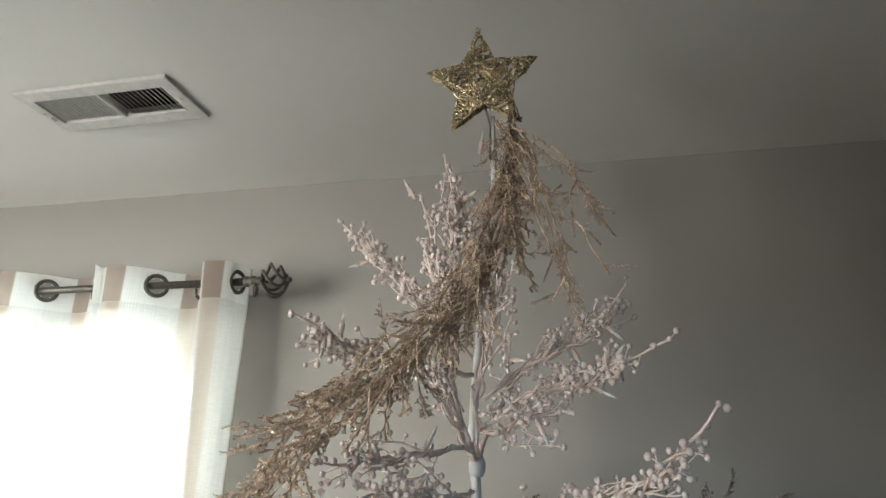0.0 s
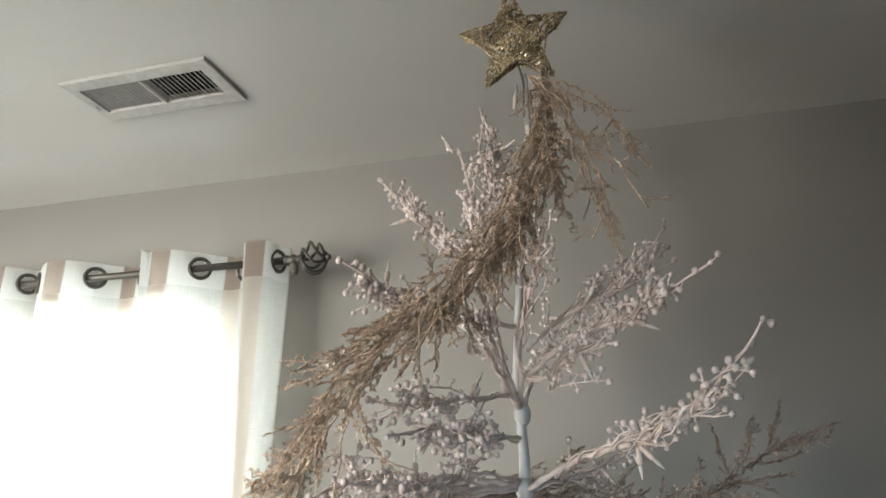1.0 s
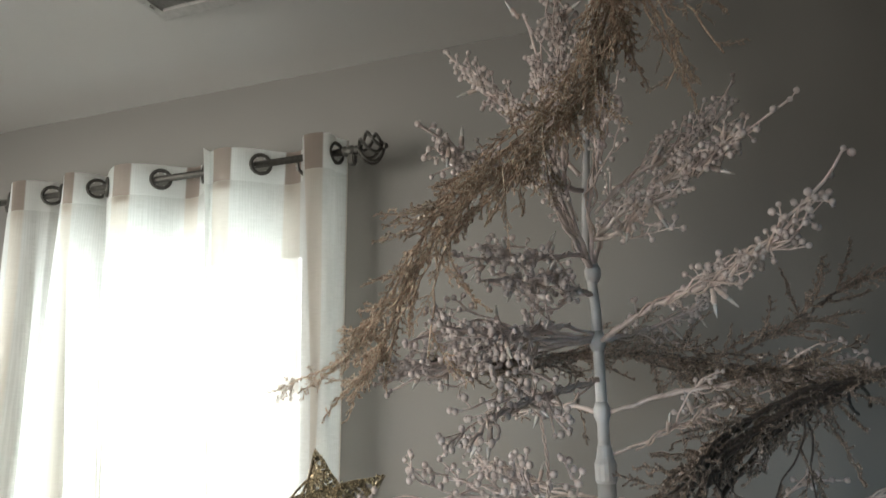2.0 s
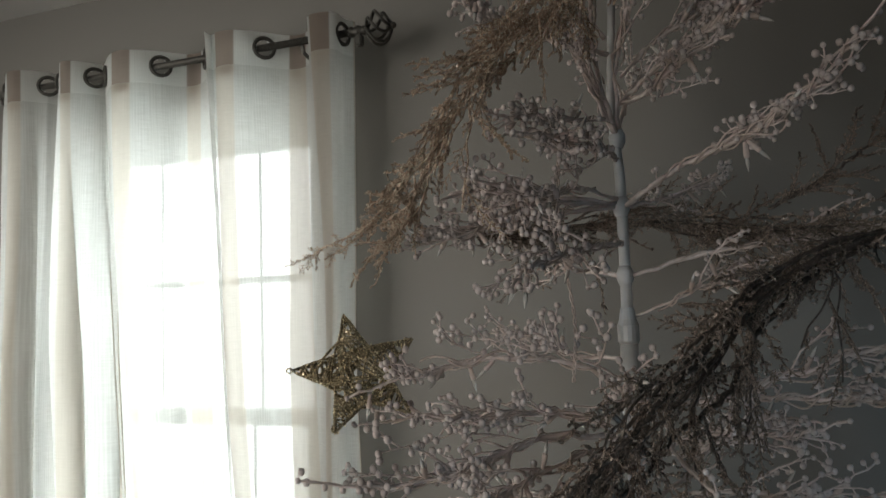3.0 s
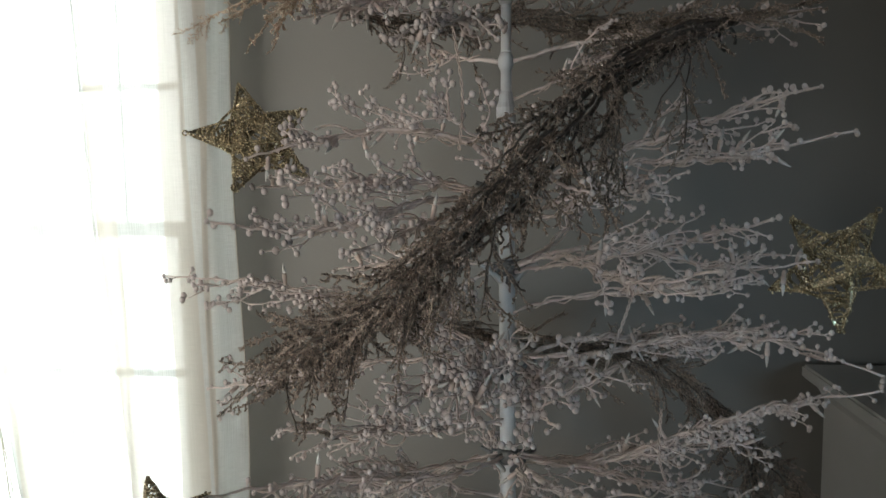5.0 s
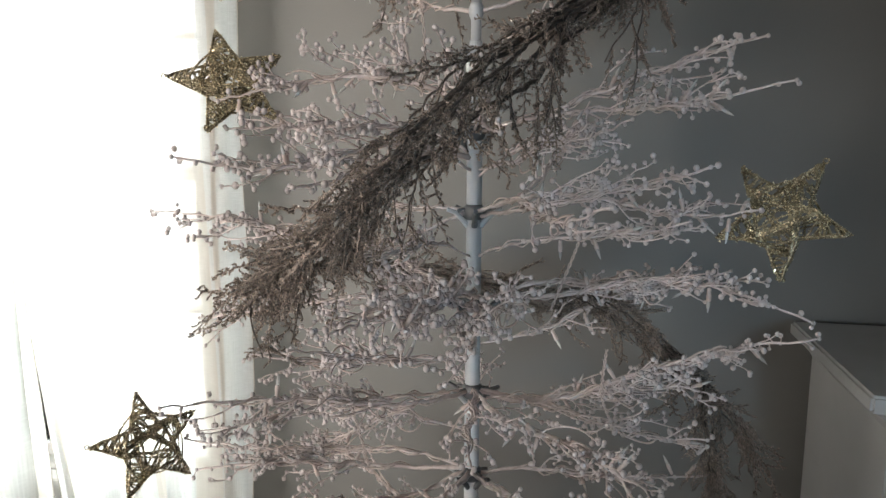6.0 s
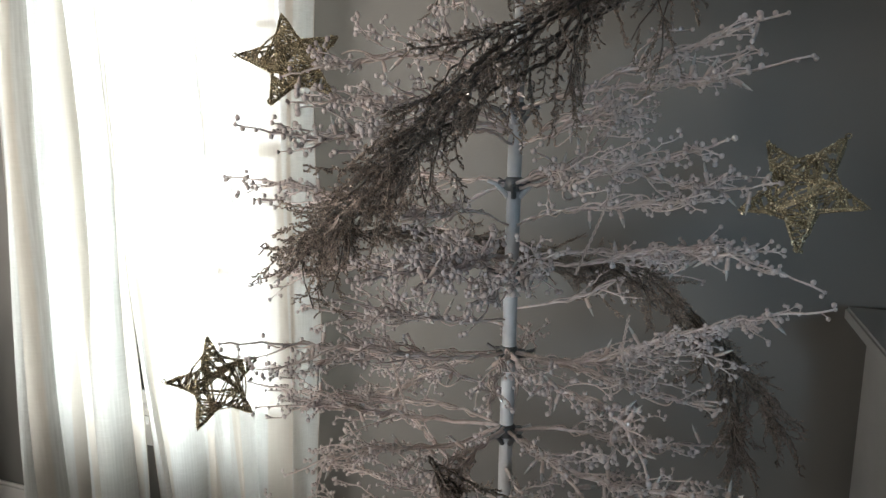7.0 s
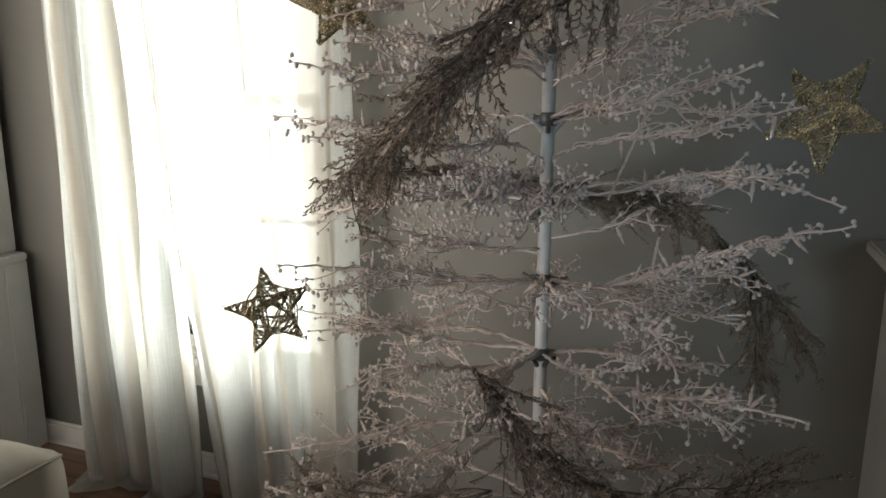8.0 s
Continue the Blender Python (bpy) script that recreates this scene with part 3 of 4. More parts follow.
    for edge in (0, nx):
        pts = [place(edge, z) for z in heights[::3]]
        part("side_hem", Build().tube(pts, 0.0016, sides=6), SHEER, panel, smooth=True)
    for r in rings:
        i = (r - xa) / (xb - xa) * nx
        i0 = int(max(1, min(nx - 1, i)))
        d = (place(i0 + 1, ROD_Z) - place(i0 - 1, ROD_Z)).normalized()
        up = Vector((0, 0, 1))
        pts = [Vector((r, ROD_Y, ROD_Z)) + (d * math.cos(a) + up * math.sin(a)) * 0.0235 for a in (2 * math.pi * q / 28 for q in range(28))]
        part("grommet", Build().tube(pts, 0.0046, sides=8, closed=True), BRONZE, panel, "dark bronze grommet", smooth=True)


curtain("curtain", [-1.453, -1.280, -1.148, -0.985, -0.857, -0.782, -0.720], -1.490, -0.768, -1.275, -0.775, 1.7, "sheer white curtain panel with tan stripes, hanging from grommets", 0.022, -1.118, 0.004, 0.012, 5)
curtain("curtain", [-1.790, -1.640, -1.597, -1.485, -1.400], -1.830, -1.425, -1.845, -1.330, 5.2, "sheer white curtain panel with tan stripes, puddled on the floor", 0.02, None, 0.0, 0.024, 6)


# ---- furniture at the edges ----
def make_cabinet():
    cab = thing("painted_cabinet", (0.95, 1.56, 0.0), "pale grey painted cabinet with a moulded top against the wall", "cabinet")
    x0, x1, y0, y1 = 0.502, 1.55, 1.34, 1.772
    part("body", Build().box(x0, x1, y0, y1, 0.0, 0.915, 0.004), CABINET, cab)
    m = Build()
    prof = [(0.0, 0.895), (0.006, 0.905), (0.012, 0.918), (0.022, 0.928), (0.034, 0.936), (0.040, 0.940)]
    for i, (o, z) in enumerate(prof):
        m.v += [(x0 - o, y0 - o, z), (x1 + o, y0 - o, z), (x1 + o, y1, z), (x0 - o, y1, z)]
        if i:
            for j in range(4):
                k = (j + 1) % 4
                m.f.append([(i - 1) * 4 + j, (i - 1) * 4 + k, i * 4 + k, i * 4 + j])
                m.m.append(0)
    part("moulding", m, CABINET, cab)
    part("top", Build().box(x0 - 0.048, x1 + 0.048, y0 - 0.048, y1, 0.9405, 0.970, 0.005), CABINET, cab)


def make_hutch():
    hutch = thing("white_hutch", (-2.55, 1.55, 0.0), "white wooden hutch with beadboard sides and a ledge", "hutch")
    x1 = -2.150
    part("base", Build().box(-2.90, x1, 1.20, 1.775, 0.0, 0.705, 0.004), HUTCH, hutch)
    part("ledge", Build().box(-2.92, x1 + 0.006, 1.18, 1.775, 0.706, 0.735, 0.006), HUTCH, hutch)
    part("upper_case", Build().box(-2.90, x1 - 0.045, 1.44, 1.775, 0.736, 1.85, 0.004), HUTCH, hutch)
    # one flat matt dark panel over the upper front
    part("upper_panel", Build().box(-2.86, x1 - 0.085, 1.428, 1.4385, 0.80, 1.80, 0.003), DUCT, hutch, "flat dark panel on the upper front of the hutch")
    for k in range(6):
        y = 1.26 + k * 0.085
        part("bead", Build().tube([(x1, y, 0.06), (x1, y, 0.69)], 0.005, sides=6), HUTCH, hutch)
    for k in range(3):
        y = 1.53 + k * 0.085
        part("bead", Build().tube([(x1 - 0.045, y, 0.75), (x1 - 0.045, y, 1.83)], 0.005, sides=6), HUTCH, hutch)


def make_ottoman():
    ott = thing("slipcovered_ottoman", (-1.62, 0.78, 0.0), "cream canvas slipcovered ottoman with piped edges", "ottoman")
    x0, x1, y0, y1, top = -1.98, -1.285, 0.40, 1.115, 0.465
    b = Build()
    # one skin: the top slightly crowned, the sides hanging with a few folds
    n = 44
    ringpts = []
    for k in range(n):
        t = k / n * 4
        s, q = int(t), t - int(t)
        cx, cy = ((q, 0), (1, q), (1 - q, 1), (0, 1 - q))[s]
        ringpts.append((x0 + (x1 - x0) * cx, y0 + (y1 - y0) * cy))
    mx, my = (x0 + x1) / 2, (y0 + y1) / 2
    levels = [(0.05, top + 0.022), (0.5, top + 0.018), (0.8, top + 0.012), (0.91, top + 0.003), (0.965, top - 0.009), (0.99, top - 0.024), (1.0, top - 0.05), (1.004, top - 0.09), (1.008, 0.30), (1.014, 0.15), (1.03, 0.004)]
    for f, z in levels:
        for k, (px, py) in enumerate(ringpts):
            fold = 0.006 * math.sin(k * 2.1) * max(0.0, (top - z) / top)
            dz = 0.013 * noise.noise(Vector((px * 7, py * 7, f * 3))) if f < 0.99 else 0
            b.v.append((mx + (px - mx) * (f + fold), my + (py - my) * (f + fold), z + dz))
    for i in range(len(levels) - 1):
        for k in range(n):
            l = (k + 1) % n
            b.f.append([i * n + l, i * n + k, (i + 1) * n + k, (i + 1) * n + l])
            b.m.append(0)
    b.f.append([k for k in range(n)])
    b.m.append(0)
    part("slipcover", b, CANVAS, ott, smooth=True)
    part("piping", Build().tube([(mx + (px - mx) * 0.992, my + (py - my) * 0.992, top - 0.026) for px, py in ringpts], 0.0045, sides=6, closed=True), CANVAS, ott, smooth=True)


make_cabinet()
make_hutch()
make_ottoman()


# ---- the tree ----
PX, PY = -0.166, 1.275
tree = thing("artificial_tree", (PX, PY, 0.0), "slender white artificial twig tree with white berries on a bare pole", "christmas tree")
strings = thing("string_lights", (PX, PY, 1.0), "white wired mini lights wound round the tree's branches", "string lights")


def make_pole_parts():
    part("pole", Build().tube([(PX, PY, 0.05), (PX, PY, 0.60), (PX, PY, 1.475)], 0.0125, 0.0125, sides=16), POLE, tree, smooth=True)
    part("sleeve", Build().lathe([(0.0125, 0), (0.0150, 0.004), (0.0150, 0.026), (0.0118, 0.034), (0.0095, 0.05)], (PX, PY, 1.462), 16), POLE, tree)
    part("upper_pole", Build().tube([(PX, PY, 1.50), (PX + 0.001, PY, 1.70), (PX - 0.006, PY - 0.004, 1.80), (PX + 0.004, PY - 0.01, 1.95), (PX + 0.03, PY - 0.05, 2.14), (PX + 0.035, PY - 0.09, 2.235)], 0.0082, 0.0035, sides=10), POLE, tree, smooth=True)
    for z in (0.31, 0.48, 0.64, 0.792, 0.940, 1.090, 1.243, 1.37):
        c = part("bracket", Build().lathe([(0.0126, -0.014), (0.0165, -0.010), (0.0165, 0.006), (0.0126, 0.011)], (PX, PY, z), 14), HINGE, tree, "grey hinge ring", smooth=True)
        for k in range(5):
            a = 2 * math.pi * k / 5 + z * 7
            d = Vector((math.cos(a), math.sin(a), 0.0))
            p = Vector((PX, PY, z))
            part("hinge_arm", Build().tube([p + d * 0.011 + Vector((0, 0, -0.024)), p + d * 0.019 + Vector((0, 0, -0.015)), p + d * 0.033 + Vector((0, 0, -0.001)), p + d * 0.047 + Vector((0, 0, 0.004))], 0.0052, 0.0034, sides=7), POLE if k % 2 else HINGE, c)
            part("pin", Build().tube([p + d * 0.014 + Vector((0, 0, 0.004)), p + d * 0.027 + Vector((0, 0, 0.003)), p + d * 0.030 + Vector((0, 0, -0.006))], 0.0024, sides=6), HINGE, c)
    for z in (1.557, 1.655, 1.753):
        part("node", Build().lathe([(0.008, -0.014), (0.0115, -0.006), (0.012, 0.004), (0.008, 0.014)], (PX, PY, z), 12), POLE, tree, smooth=True)
    for k in range(4):
        a = math.pi / 4 + k * math.pi / 2
        d = Vector((math.cos(a), math.sin(a), 0))
        p = Vector((PX, PY, 0))
        part("foot", Build().tube([p + d * 0.012 + Vector((0, 0, 0.10)), p + d * 0.10 + Vector((0, 0, 0.07)), p + d * 0.26 + Vector((0, 0, 0.010))], 0.008, sides=8), POLE, tree, smooth=True)


make_pole_parts()
BERRIES, SOCKETS = [], []


def knobbly(p0, p1, bend, n, wob, rng):
    pts = bezier(p0, (Vector(p0) + Vector(p1)) / 2 + Vector(bend), p1, n)
    return [p + some_way(rng) * wob * (0 < i < n) for i, p in enumerate(pts)]


def add_berries(b, line, rng, first, every, owner, own_r=0.0042):
    """Berries on short stalks, left and right along a twig."""
    run, nextat = 0.0, first
    for i in range(1, len(line)):
        a, c = line[i - 1], line[i]
        d = (c - a).normalized()
        run += (c - a).length
        if run >= nextat:
            nextat = run + every * rng.uniform(0.6, 1.6)
            w = (some_way(rng) + d * 0.5).normalized()
            w = (w - d * w.dot(d) * 0.6).normalized()
            q = c + w * rng.uniform(0.005, 0.014)
            b.tube([c, c + (q - c) * 0.6 + d * 0.001, q], 0.0009, 0.0007, sides=4, caps=False)
            BERRIES.append((q, own_r * rng.uniform(0.70, 1.08), owner))


def branch(z, tip, seed, sides=6, bend=0.02, spread=0.55, thick=0.0042, bare=0.25, lights=3, coil=True, berry=0.0039):
    """A branch from the pole at height z to tip: stem, side twigs, berries, and the wire wound round it."""
    rng = random.Random(seed)
    tip = Vector(tip)
    base = Vector((PX, PY, z))
    d = tip - base
    flat = Vector((d.x, d.y, 0)).normalized()
    base += flat * 0.011
    length = d.length
    n = max(8, int(length / 0.016))
    line = knobbly(base, tip, (0, 0, bend), n, 0.0022, rng)
    sway = [some_way(rng) * length * 0.040 for k in range(2)]
    rope = spread < 0.3
    if not rope:
        spread *= 1.45
    line = [p + sway[0] * math.sin(math.pi * i / n) + sway[1] * math.sin(2 * math.pi * i / n) for i, p in enumerate(line)]
    b = Build()
    b.tube(line, thick * 0.85, 0.0015, sides=6, lump=0.5)
    owner = new("branch", bpy.data.meshes.new("branch"))
    owner.parent = tree
    # the tip is a small bud
    BERRIES.append((tip, berry * 0.75, owner))
    add_berries(b, line, rng, length * (bare + 0.12), 0.016, owner, berry)
    fwd = d.normalized()
    side = fwd.cross(Vector((0, 0, 1))).normalized()
    up = side.cross(fwd)
    if rope and sides:
        sides += 8
    for k in range(sides):
        f = bare + (0.84 - bare) * (k + rng.uniform(0.1, 0.9)) / sides
        start = line[int(f * n)]
        sgn = 1 if k % 2 else -1
        way = (fwd + side * sgn * rng.uniform(0.25, 1.0) * spread + up * rng.uniform(-0.75, 0.8) * spread).normalized()
        ln = min(0.060 if rope else 0.105, length * (0.97 - f) * rng.uniform(0.30, 0.75) + 0.022)
        end = start + way * ln
        sub = knobbly(start, end, tuple(some_way(rng) * ln * 0.36), max(5, int(ln / 0.012)), 0.0018, rng)
        b.tube(sub, 0.0016, 0.0010, sides=5, lump=0.5)
        add_berries(b, sub, rng, 0.011, 0.0125, owner, berry)
        BERRIES.append((end, berry * rng.uniform(0.7, 1.0), owner))
        if ln > 0.055:
            for q in range(rng.choice((1, 2, 2))):
                s2 = sub[int(len(sub) * rng.uniform(0.2, 0.7))]
                w2 = (way + side * rng.choice((-1, 1)) * 0.55 + up * rng.uniform(-0.6, 0.6)).normalized()
                e2 = s2 + w2 * rng.uniform(0.02, 0.048)
                tw = knobbly(s2, e2, tuple(some_way(rng) * 0.005), 4, 0.001, rng)
                b.tube(tw, 0.0012, 0.0008, sides=4)
                add_berries(b, tw, rng, 0.012, 0.016, owner, berry)
                BERRIES.append((e2, berry * rng.uniform(0.7, 1.0), owner))
    empty, owner.data = owner.data, b.mesh("branch", TWIG, tree.location, True)
    bpy.data.meshes.remove(empty)
    if coil:
        wb = Build()
        for strand in range(3):
            pts, a = [], rng.uniform(0, 6)
            for i in range(int(n * (0.16 + 0.1 * strand)), int(n * (0.90 - 0.06 * strand))):
                for s in range(2):
                    p = line[i].lerp(line[i + 1], s / 2)
                    a += 0.62 + 0.5 * noise.noise(p * 30)
                    r = 0.0040 + 0.007 * abs(noise.noise(p * 17 + Vector((seed, strand * 3, 0))))
                    pts.append(p + side * math.cos(a) * r + up * math.sin(a) * r)
            if len(pts) > 4:
                wb.tube(pts, 0.0014, sides=4)
        # loose loops of the wire
        for turn in range(2):
            q = line[int(n * rng.uniform(0.22, 0.65))]
            big, lean, down = rng.uniform(0.35, 0.85), rng.uniform(0, 6), rng.choice((1, 1, -0.7))
            loop = [q + side * 0.014 * big * math.sin(u + lean) + Vector((0, 0, -0.008 * big * down * u * math.sin(u / 2))) + fwd * 0.011 * u for u in (i * 0.5 for i in range(13))]
            wb.tube(loop, 0.0015, sides=4)
        part("wire", wb, WIRE, strings, smooth=True)
    for k in range(int(lights * 1.3 + 0.5)):
        p = line[int(n * rng.uniform(0.35, 0.93))]
        w = (some_way(rng) + fwd * 0.5 + Vector((0, 0, rng.choice((0.9, -0.9))))).normalized()
        SOCKETS.append((p + w * 0.006, w))


# the crown
branch(1.900, (-0.340, 1.147, 2.073), 1, 6, -0.015, 0.19, bare=0.35, lights=4, berry=0.0042)
branch(1.875, (-0.329, 1.003, 1.907), 2, 5, -0.01, 0.19, bare=0.38, lights=4, berry=0.0042)
branch(1.760, (-0.175, 1.084, 2.128), 3, 8, -0.02, 0.19, bare=0.45, lights=5)
branch(1.760, (-0.215, 1.120, 2.090), 31, 7, -0.02, 0.19, bare=0.45, lights=4)
branch(1.765, (-0.120, 1.16, 2.02), 32, 7, -0.02, 0.35, bare=0.45, lights=3)
branch(1.765, (-0.225, 1.15, 1.90), 321, 6, -0.02, 0.4, bare=0.4, lights=3)
branch(1.840, (0.042, 1.186, 1.975), 4, 7, -0.015, 0.19, bare=0.35, lights=3)
branch(1.800, (0.078, 0.986, 1.863), 5, 8, -0.012, 0.19, bare=0.30, lights=4)
branch(1.800, (-0.02, 1.05, 1.80), 322, 7, 0.0, 0.35, bare=0.3, lights=3)
branch(1.765, (-0.150, 1.47, 1.96), 33, 5, 0.0, 0.4, lights=2)
branch(1.780, (-0.290, 1.030, 1.745), 323, 8, 0.01, 0.4, bare=0.3, lights=4, berry=0.0042)
branch(1.720, (-0.245, 0.960, 1.700), 324, 8, 0.01, 0.45, bare=0.3, lights=4, berry=0.0042)
# the tier of the three nodes
branch(1.660, (-0.350, 1.010, 1.640), 71, 8, 0.02, 0.5, bare=0.3, lights=4, berry=0.0042)
branch(1.655, (-0.440, 1.120, 1.600), 72, 7, 0.03, 0.3, bare=0.4, lights=4, berry=0.0042)
branch(1.655, (0.115, 0.968, 1.800), 6, 7, -0.02, 0.19, 0.0046, bare=0.38, lights=2)
branch(1.655, (-0.400, 1.080, 1.590), 7, 8, 0.03, 0.55, bare=0.3, lights=4, berry=0.0042)
branch(1.665, (-0.300, 0.960, 1.660), 8, 8, 0.02, 0.6, bare=0.3, lights=3, berry=0.0042)
branch(1.655, (-0.02, 1.52, 1.72), 34, 6, 0.0, 0.5, lights=2)
branch(1.600, (-0.235, 0.880, 1.532), 9, 7, 0.03, 0.42, bare=0.35, lights=3, berry=0.0042)
branch(1.557, (0.276, 1.250, 1.612), 10, 6, 0.02, 0.30, bare=0.30, lights=2)
branch(1.557, (-0.380, 1.450, 1.640), 35, 5, 0.0, 0.5, lights=2)
# the starry left tier and its right-hand counterpart
branch(1.395, (-0.502, 1.072, 1.410), 11, 7, 0.075, 0.40, 0.0056, bare=0.4, lights=5, berry=0.0047)
branch(1.415, (-0.262, 1.080, 1.489), 112, 5, 0.0, 0.5, 0.0024, bare=0.35, lights=0, coil=False, berry=0.0047)
branch(1.440, (-0.415, 1.414, 1.477), 12, 6, 0.02, 0.45, bare=0.35, lights=2)
branch(1.330, (-0.503, 0.950, 1.335), 13, 8, 0.02, 0.34, 0.0064, bare=0.35, lights=4, berry=0.0047)
branch(1.310, (-0.330, 0.930, 1.300), 131, 6, 0.02, 0.5, 0.0030, bare=0.35, lights=2, berry=0.0047)
branch(1.330, (-0.505, 1.100, 1.372), 132, 6, 0.03, 0.45, 0.0030, bare=0.3, lights=2, berry=0.0047)
branch(1.335, (-0.410, 1.080, 1.390), 36, 6, 0.02, 0.55, 0.0032, bare=0.35, lights=2, berry=0.0047)
branch(1.370, (0.260, 1.080, 1.431), 14, 6, -0.01, 0.36, bare=0.52, lights=3)
branch(1.370, (0.230, 1.110, 1.488), 15, 6, -0.02, 0.36, bare=0.42, lights=3)
branch(1.400, (-0.07, 0.845, 1.365), 16, 0, 0.02, 0.25, bare=0.80, lights=0, coil=False, berry=0.0042)
# the hinged tiers
branch(1.243, (-0.659, 1.135, 1.245), 17, 10, -0.065, 0.40, bare=0.40, lights=3, berry=0.0047)
branch(1.243, (0.240, 1.130, 1.268), 18, 6, 0.03, 0.40, 0.0046, bare=0.28, lights=5)
branch(1.235, (0.167, 1.080, 1.325), 181, 6, 0.0, 0.45, 0.0034, bare=0.35, lights=3)
branch(1.170, (0.149, 1.100, 1.253), 182, 5, 0.0, 0.40, 0.0028, bare=0.40, lights=2)
branch(1.300, (0.070, 1.100, 1.385), 184, 4, 0.0, 0.45, 0.0026, bare=0.40, lights=1)
branch(1.243, (0.050, 1.610, 1.390), 19, 4, 0.0, 0.42, bare=0.3, lights=2)
branch(1.243, (0.042, 0.813, 1.295), 20, 5, 0.0, 0.5, bare=0.35, lights=3)
branch(1.090, (0.227, 1.234, 1.167), 21, 5, 0.02, 0.38, bare=0.35, lights=3)
branch(1.100, (0.298, 1.070, 1.133), 22, 6, 0.035, 0.26, bare=0.35, lights=3)
branch(1.100, (-0.185, 0.850, 1.140), 23, 14, 0.03, 0.6, bare=0.40, lights=7, berry=0.0042)
branch(1.100, (-0.270, 0.875, 1.135), 231, 11, 0.03, 0.5, bare=0.40, lights=5, berry=0.0042)
branch(1.100, (-0.100, 0.880, 1.125), 232, 10, 0.03, 0.5, bare=0.40, lights=5, berry=0.0042)
branch(1.090, (-0.365, 1.420, 1.140), 24, 7, 0.0, 0.5, lights=2)
branch(1.090, (-0.660, 1.260, 1.040), 38, 8, 0.03, 0.5, bare=0.35, lights=3)
branch(0.940, (0.321, 1.120, 1.101), 25, 7, -0.04, 0.28, bare=0.40, lights=3)
branch(0.940, (0.226, 1.206, 0.978), 26, 6, 0.03, 0.42, bare=0.30, lights=4)
branch(0.940, (0.101, 0.900, 0.923), 27, 11, 0.035, 0.32, 0.0062, bare=0.15, lights=10)
branch(0.940, (-0.505, 0.899, 1.020), 28, 8, -0.02, 0.36, bare=0.35, lights=3)
branch(1.000, (-0.375, 1.000, 1.075), 281, 6, 0.0, 0.5, 0.0028, bare=0.3, lights=2)
branch(0.990, (-0.470, 1.080, 1.040), 282, 6, 0.0, 0.45, 0.0028, bare=0.35, lights=2)
branch(0.940, (-0.458, 1.000, 0.965), 283, 6, 0.0, 0.45, 0.0030, bare=0.35, lights=2)
branch(0.930, (0.185, 1.090, 0.960), 284, 5, 0.0, 0.35, 0.0026, bare=0.45, lights=1)
branch(0.940, (-0.491, 1.350, 0.780), 29, 8, 0.02, 0.5, lights=3)
branch(0.940, (0.162, 1.400, 0.900), 39, 7, 0.02, 0.5, lights=2)
branch(0.800, (-0.564, 1.072, 0.850), 40, 9, 0.0, 0.42, bare=0.4, lights=4)
branch(0.800, (-0.470, 1.010, 0.770), 41, 9, 0.02, 0.6, bare=0.35, lights=3)
branch(0.792, (-0.180, 0.800, 0.805), 42, 8, 0.05, 0.45, bare=0.35, lights=4)
branch(0.792, (0.265, 0.930, 0.870), 43, 11, -0.01, 0.36, 0.0065, bare=0.30, lights=12)
branch(0.792, (0.060, 0.900, 0.850), 44, 6, 0.0, 0.5, bare=0.35, lights=3)
branch(0.792, (0.230, 1.330, 0.800), 45, 8, 0.02, 0.5, lights=3)
branch(0.792, (-0.200, 1.620, 0.900), 46, 6, 0.02, 0.5, lights=2)
# the widest, lowest tiers
branch(0.640, (-0.690, 1.090, 0.570), 47, 10, 0.05, 0.5, bare=0.35, lights=4)
branch(0.640, (-0.560, 0.860, 0.600), 48, 10, 0.04, 0.55, bare=0.35, lights=3)
branch(0.640, (-0.320, 0.760, 0.640), 49, 10, 0.04, 0.5, bare=0.35, lights=4)
branch(0.640, (0.000, 0.780, 0.620), 50, 10, 0.05, 0.5, bare=0.35, lights=4)
branch(0.640, (0.280, 0.980, 0.640), 51, 10, 0.04, 0.45, bare=0.35, lights=3)
branch(0.640, (0.300, 1.430, 0.650), 52, 8, 0.03, 0.5, lights=2)
branch(0.640, (-0.560, 1.530, 0.680), 53, 8, 0.03, 0.5, lights=2)
branch(0.480, (-0.700, 0.980, 0.420), 54, 10, 0.05, 0.5, lights=2)
branch(0.480, (-0.400, 0.720, 0.440), 55, 10, 0.05, 0.5, lights=2)
branch(0.480, (0.080, 0.740, 0.420), 56, 10, 0.05, 0.5, lights=2)
branch(0.480, (0.360, 1.200, 0.430), 57, 10, 0.05, 0.5, lights=2)
branch(0.480, (-0.100, 1.700, 0.450), 58, 8, 0.05, 0.5, lights=0)
branch(0.480, (-0.640, 1.480, 0.450), 59, 8, 0.05, 0.5, lights=0)

# thinner growth between the tiers
fill = random.Random(77)
for k in range(9):
    z = (1.50, 1.37, 1.31, 1.243, 1.17, 1.09, 1.02, 0.94, 0.87, 0.792)[k % 10]
    a = fill.choice((fill.uniform(-0.7, 0.35), fill.uniform(2.75, 3.9), fill.uniform(4.0, 5.4)))
    ln = fill.uniform(0.20, 0.34)
    branch(z, (PX + ln * math.cos(a), PY + ln * math.sin(a), z + fill.uniform(-0.03, 0.09)), 200 + k, 5, 0.01, 0.6, 0.0026, bare=0.3, lights=2)

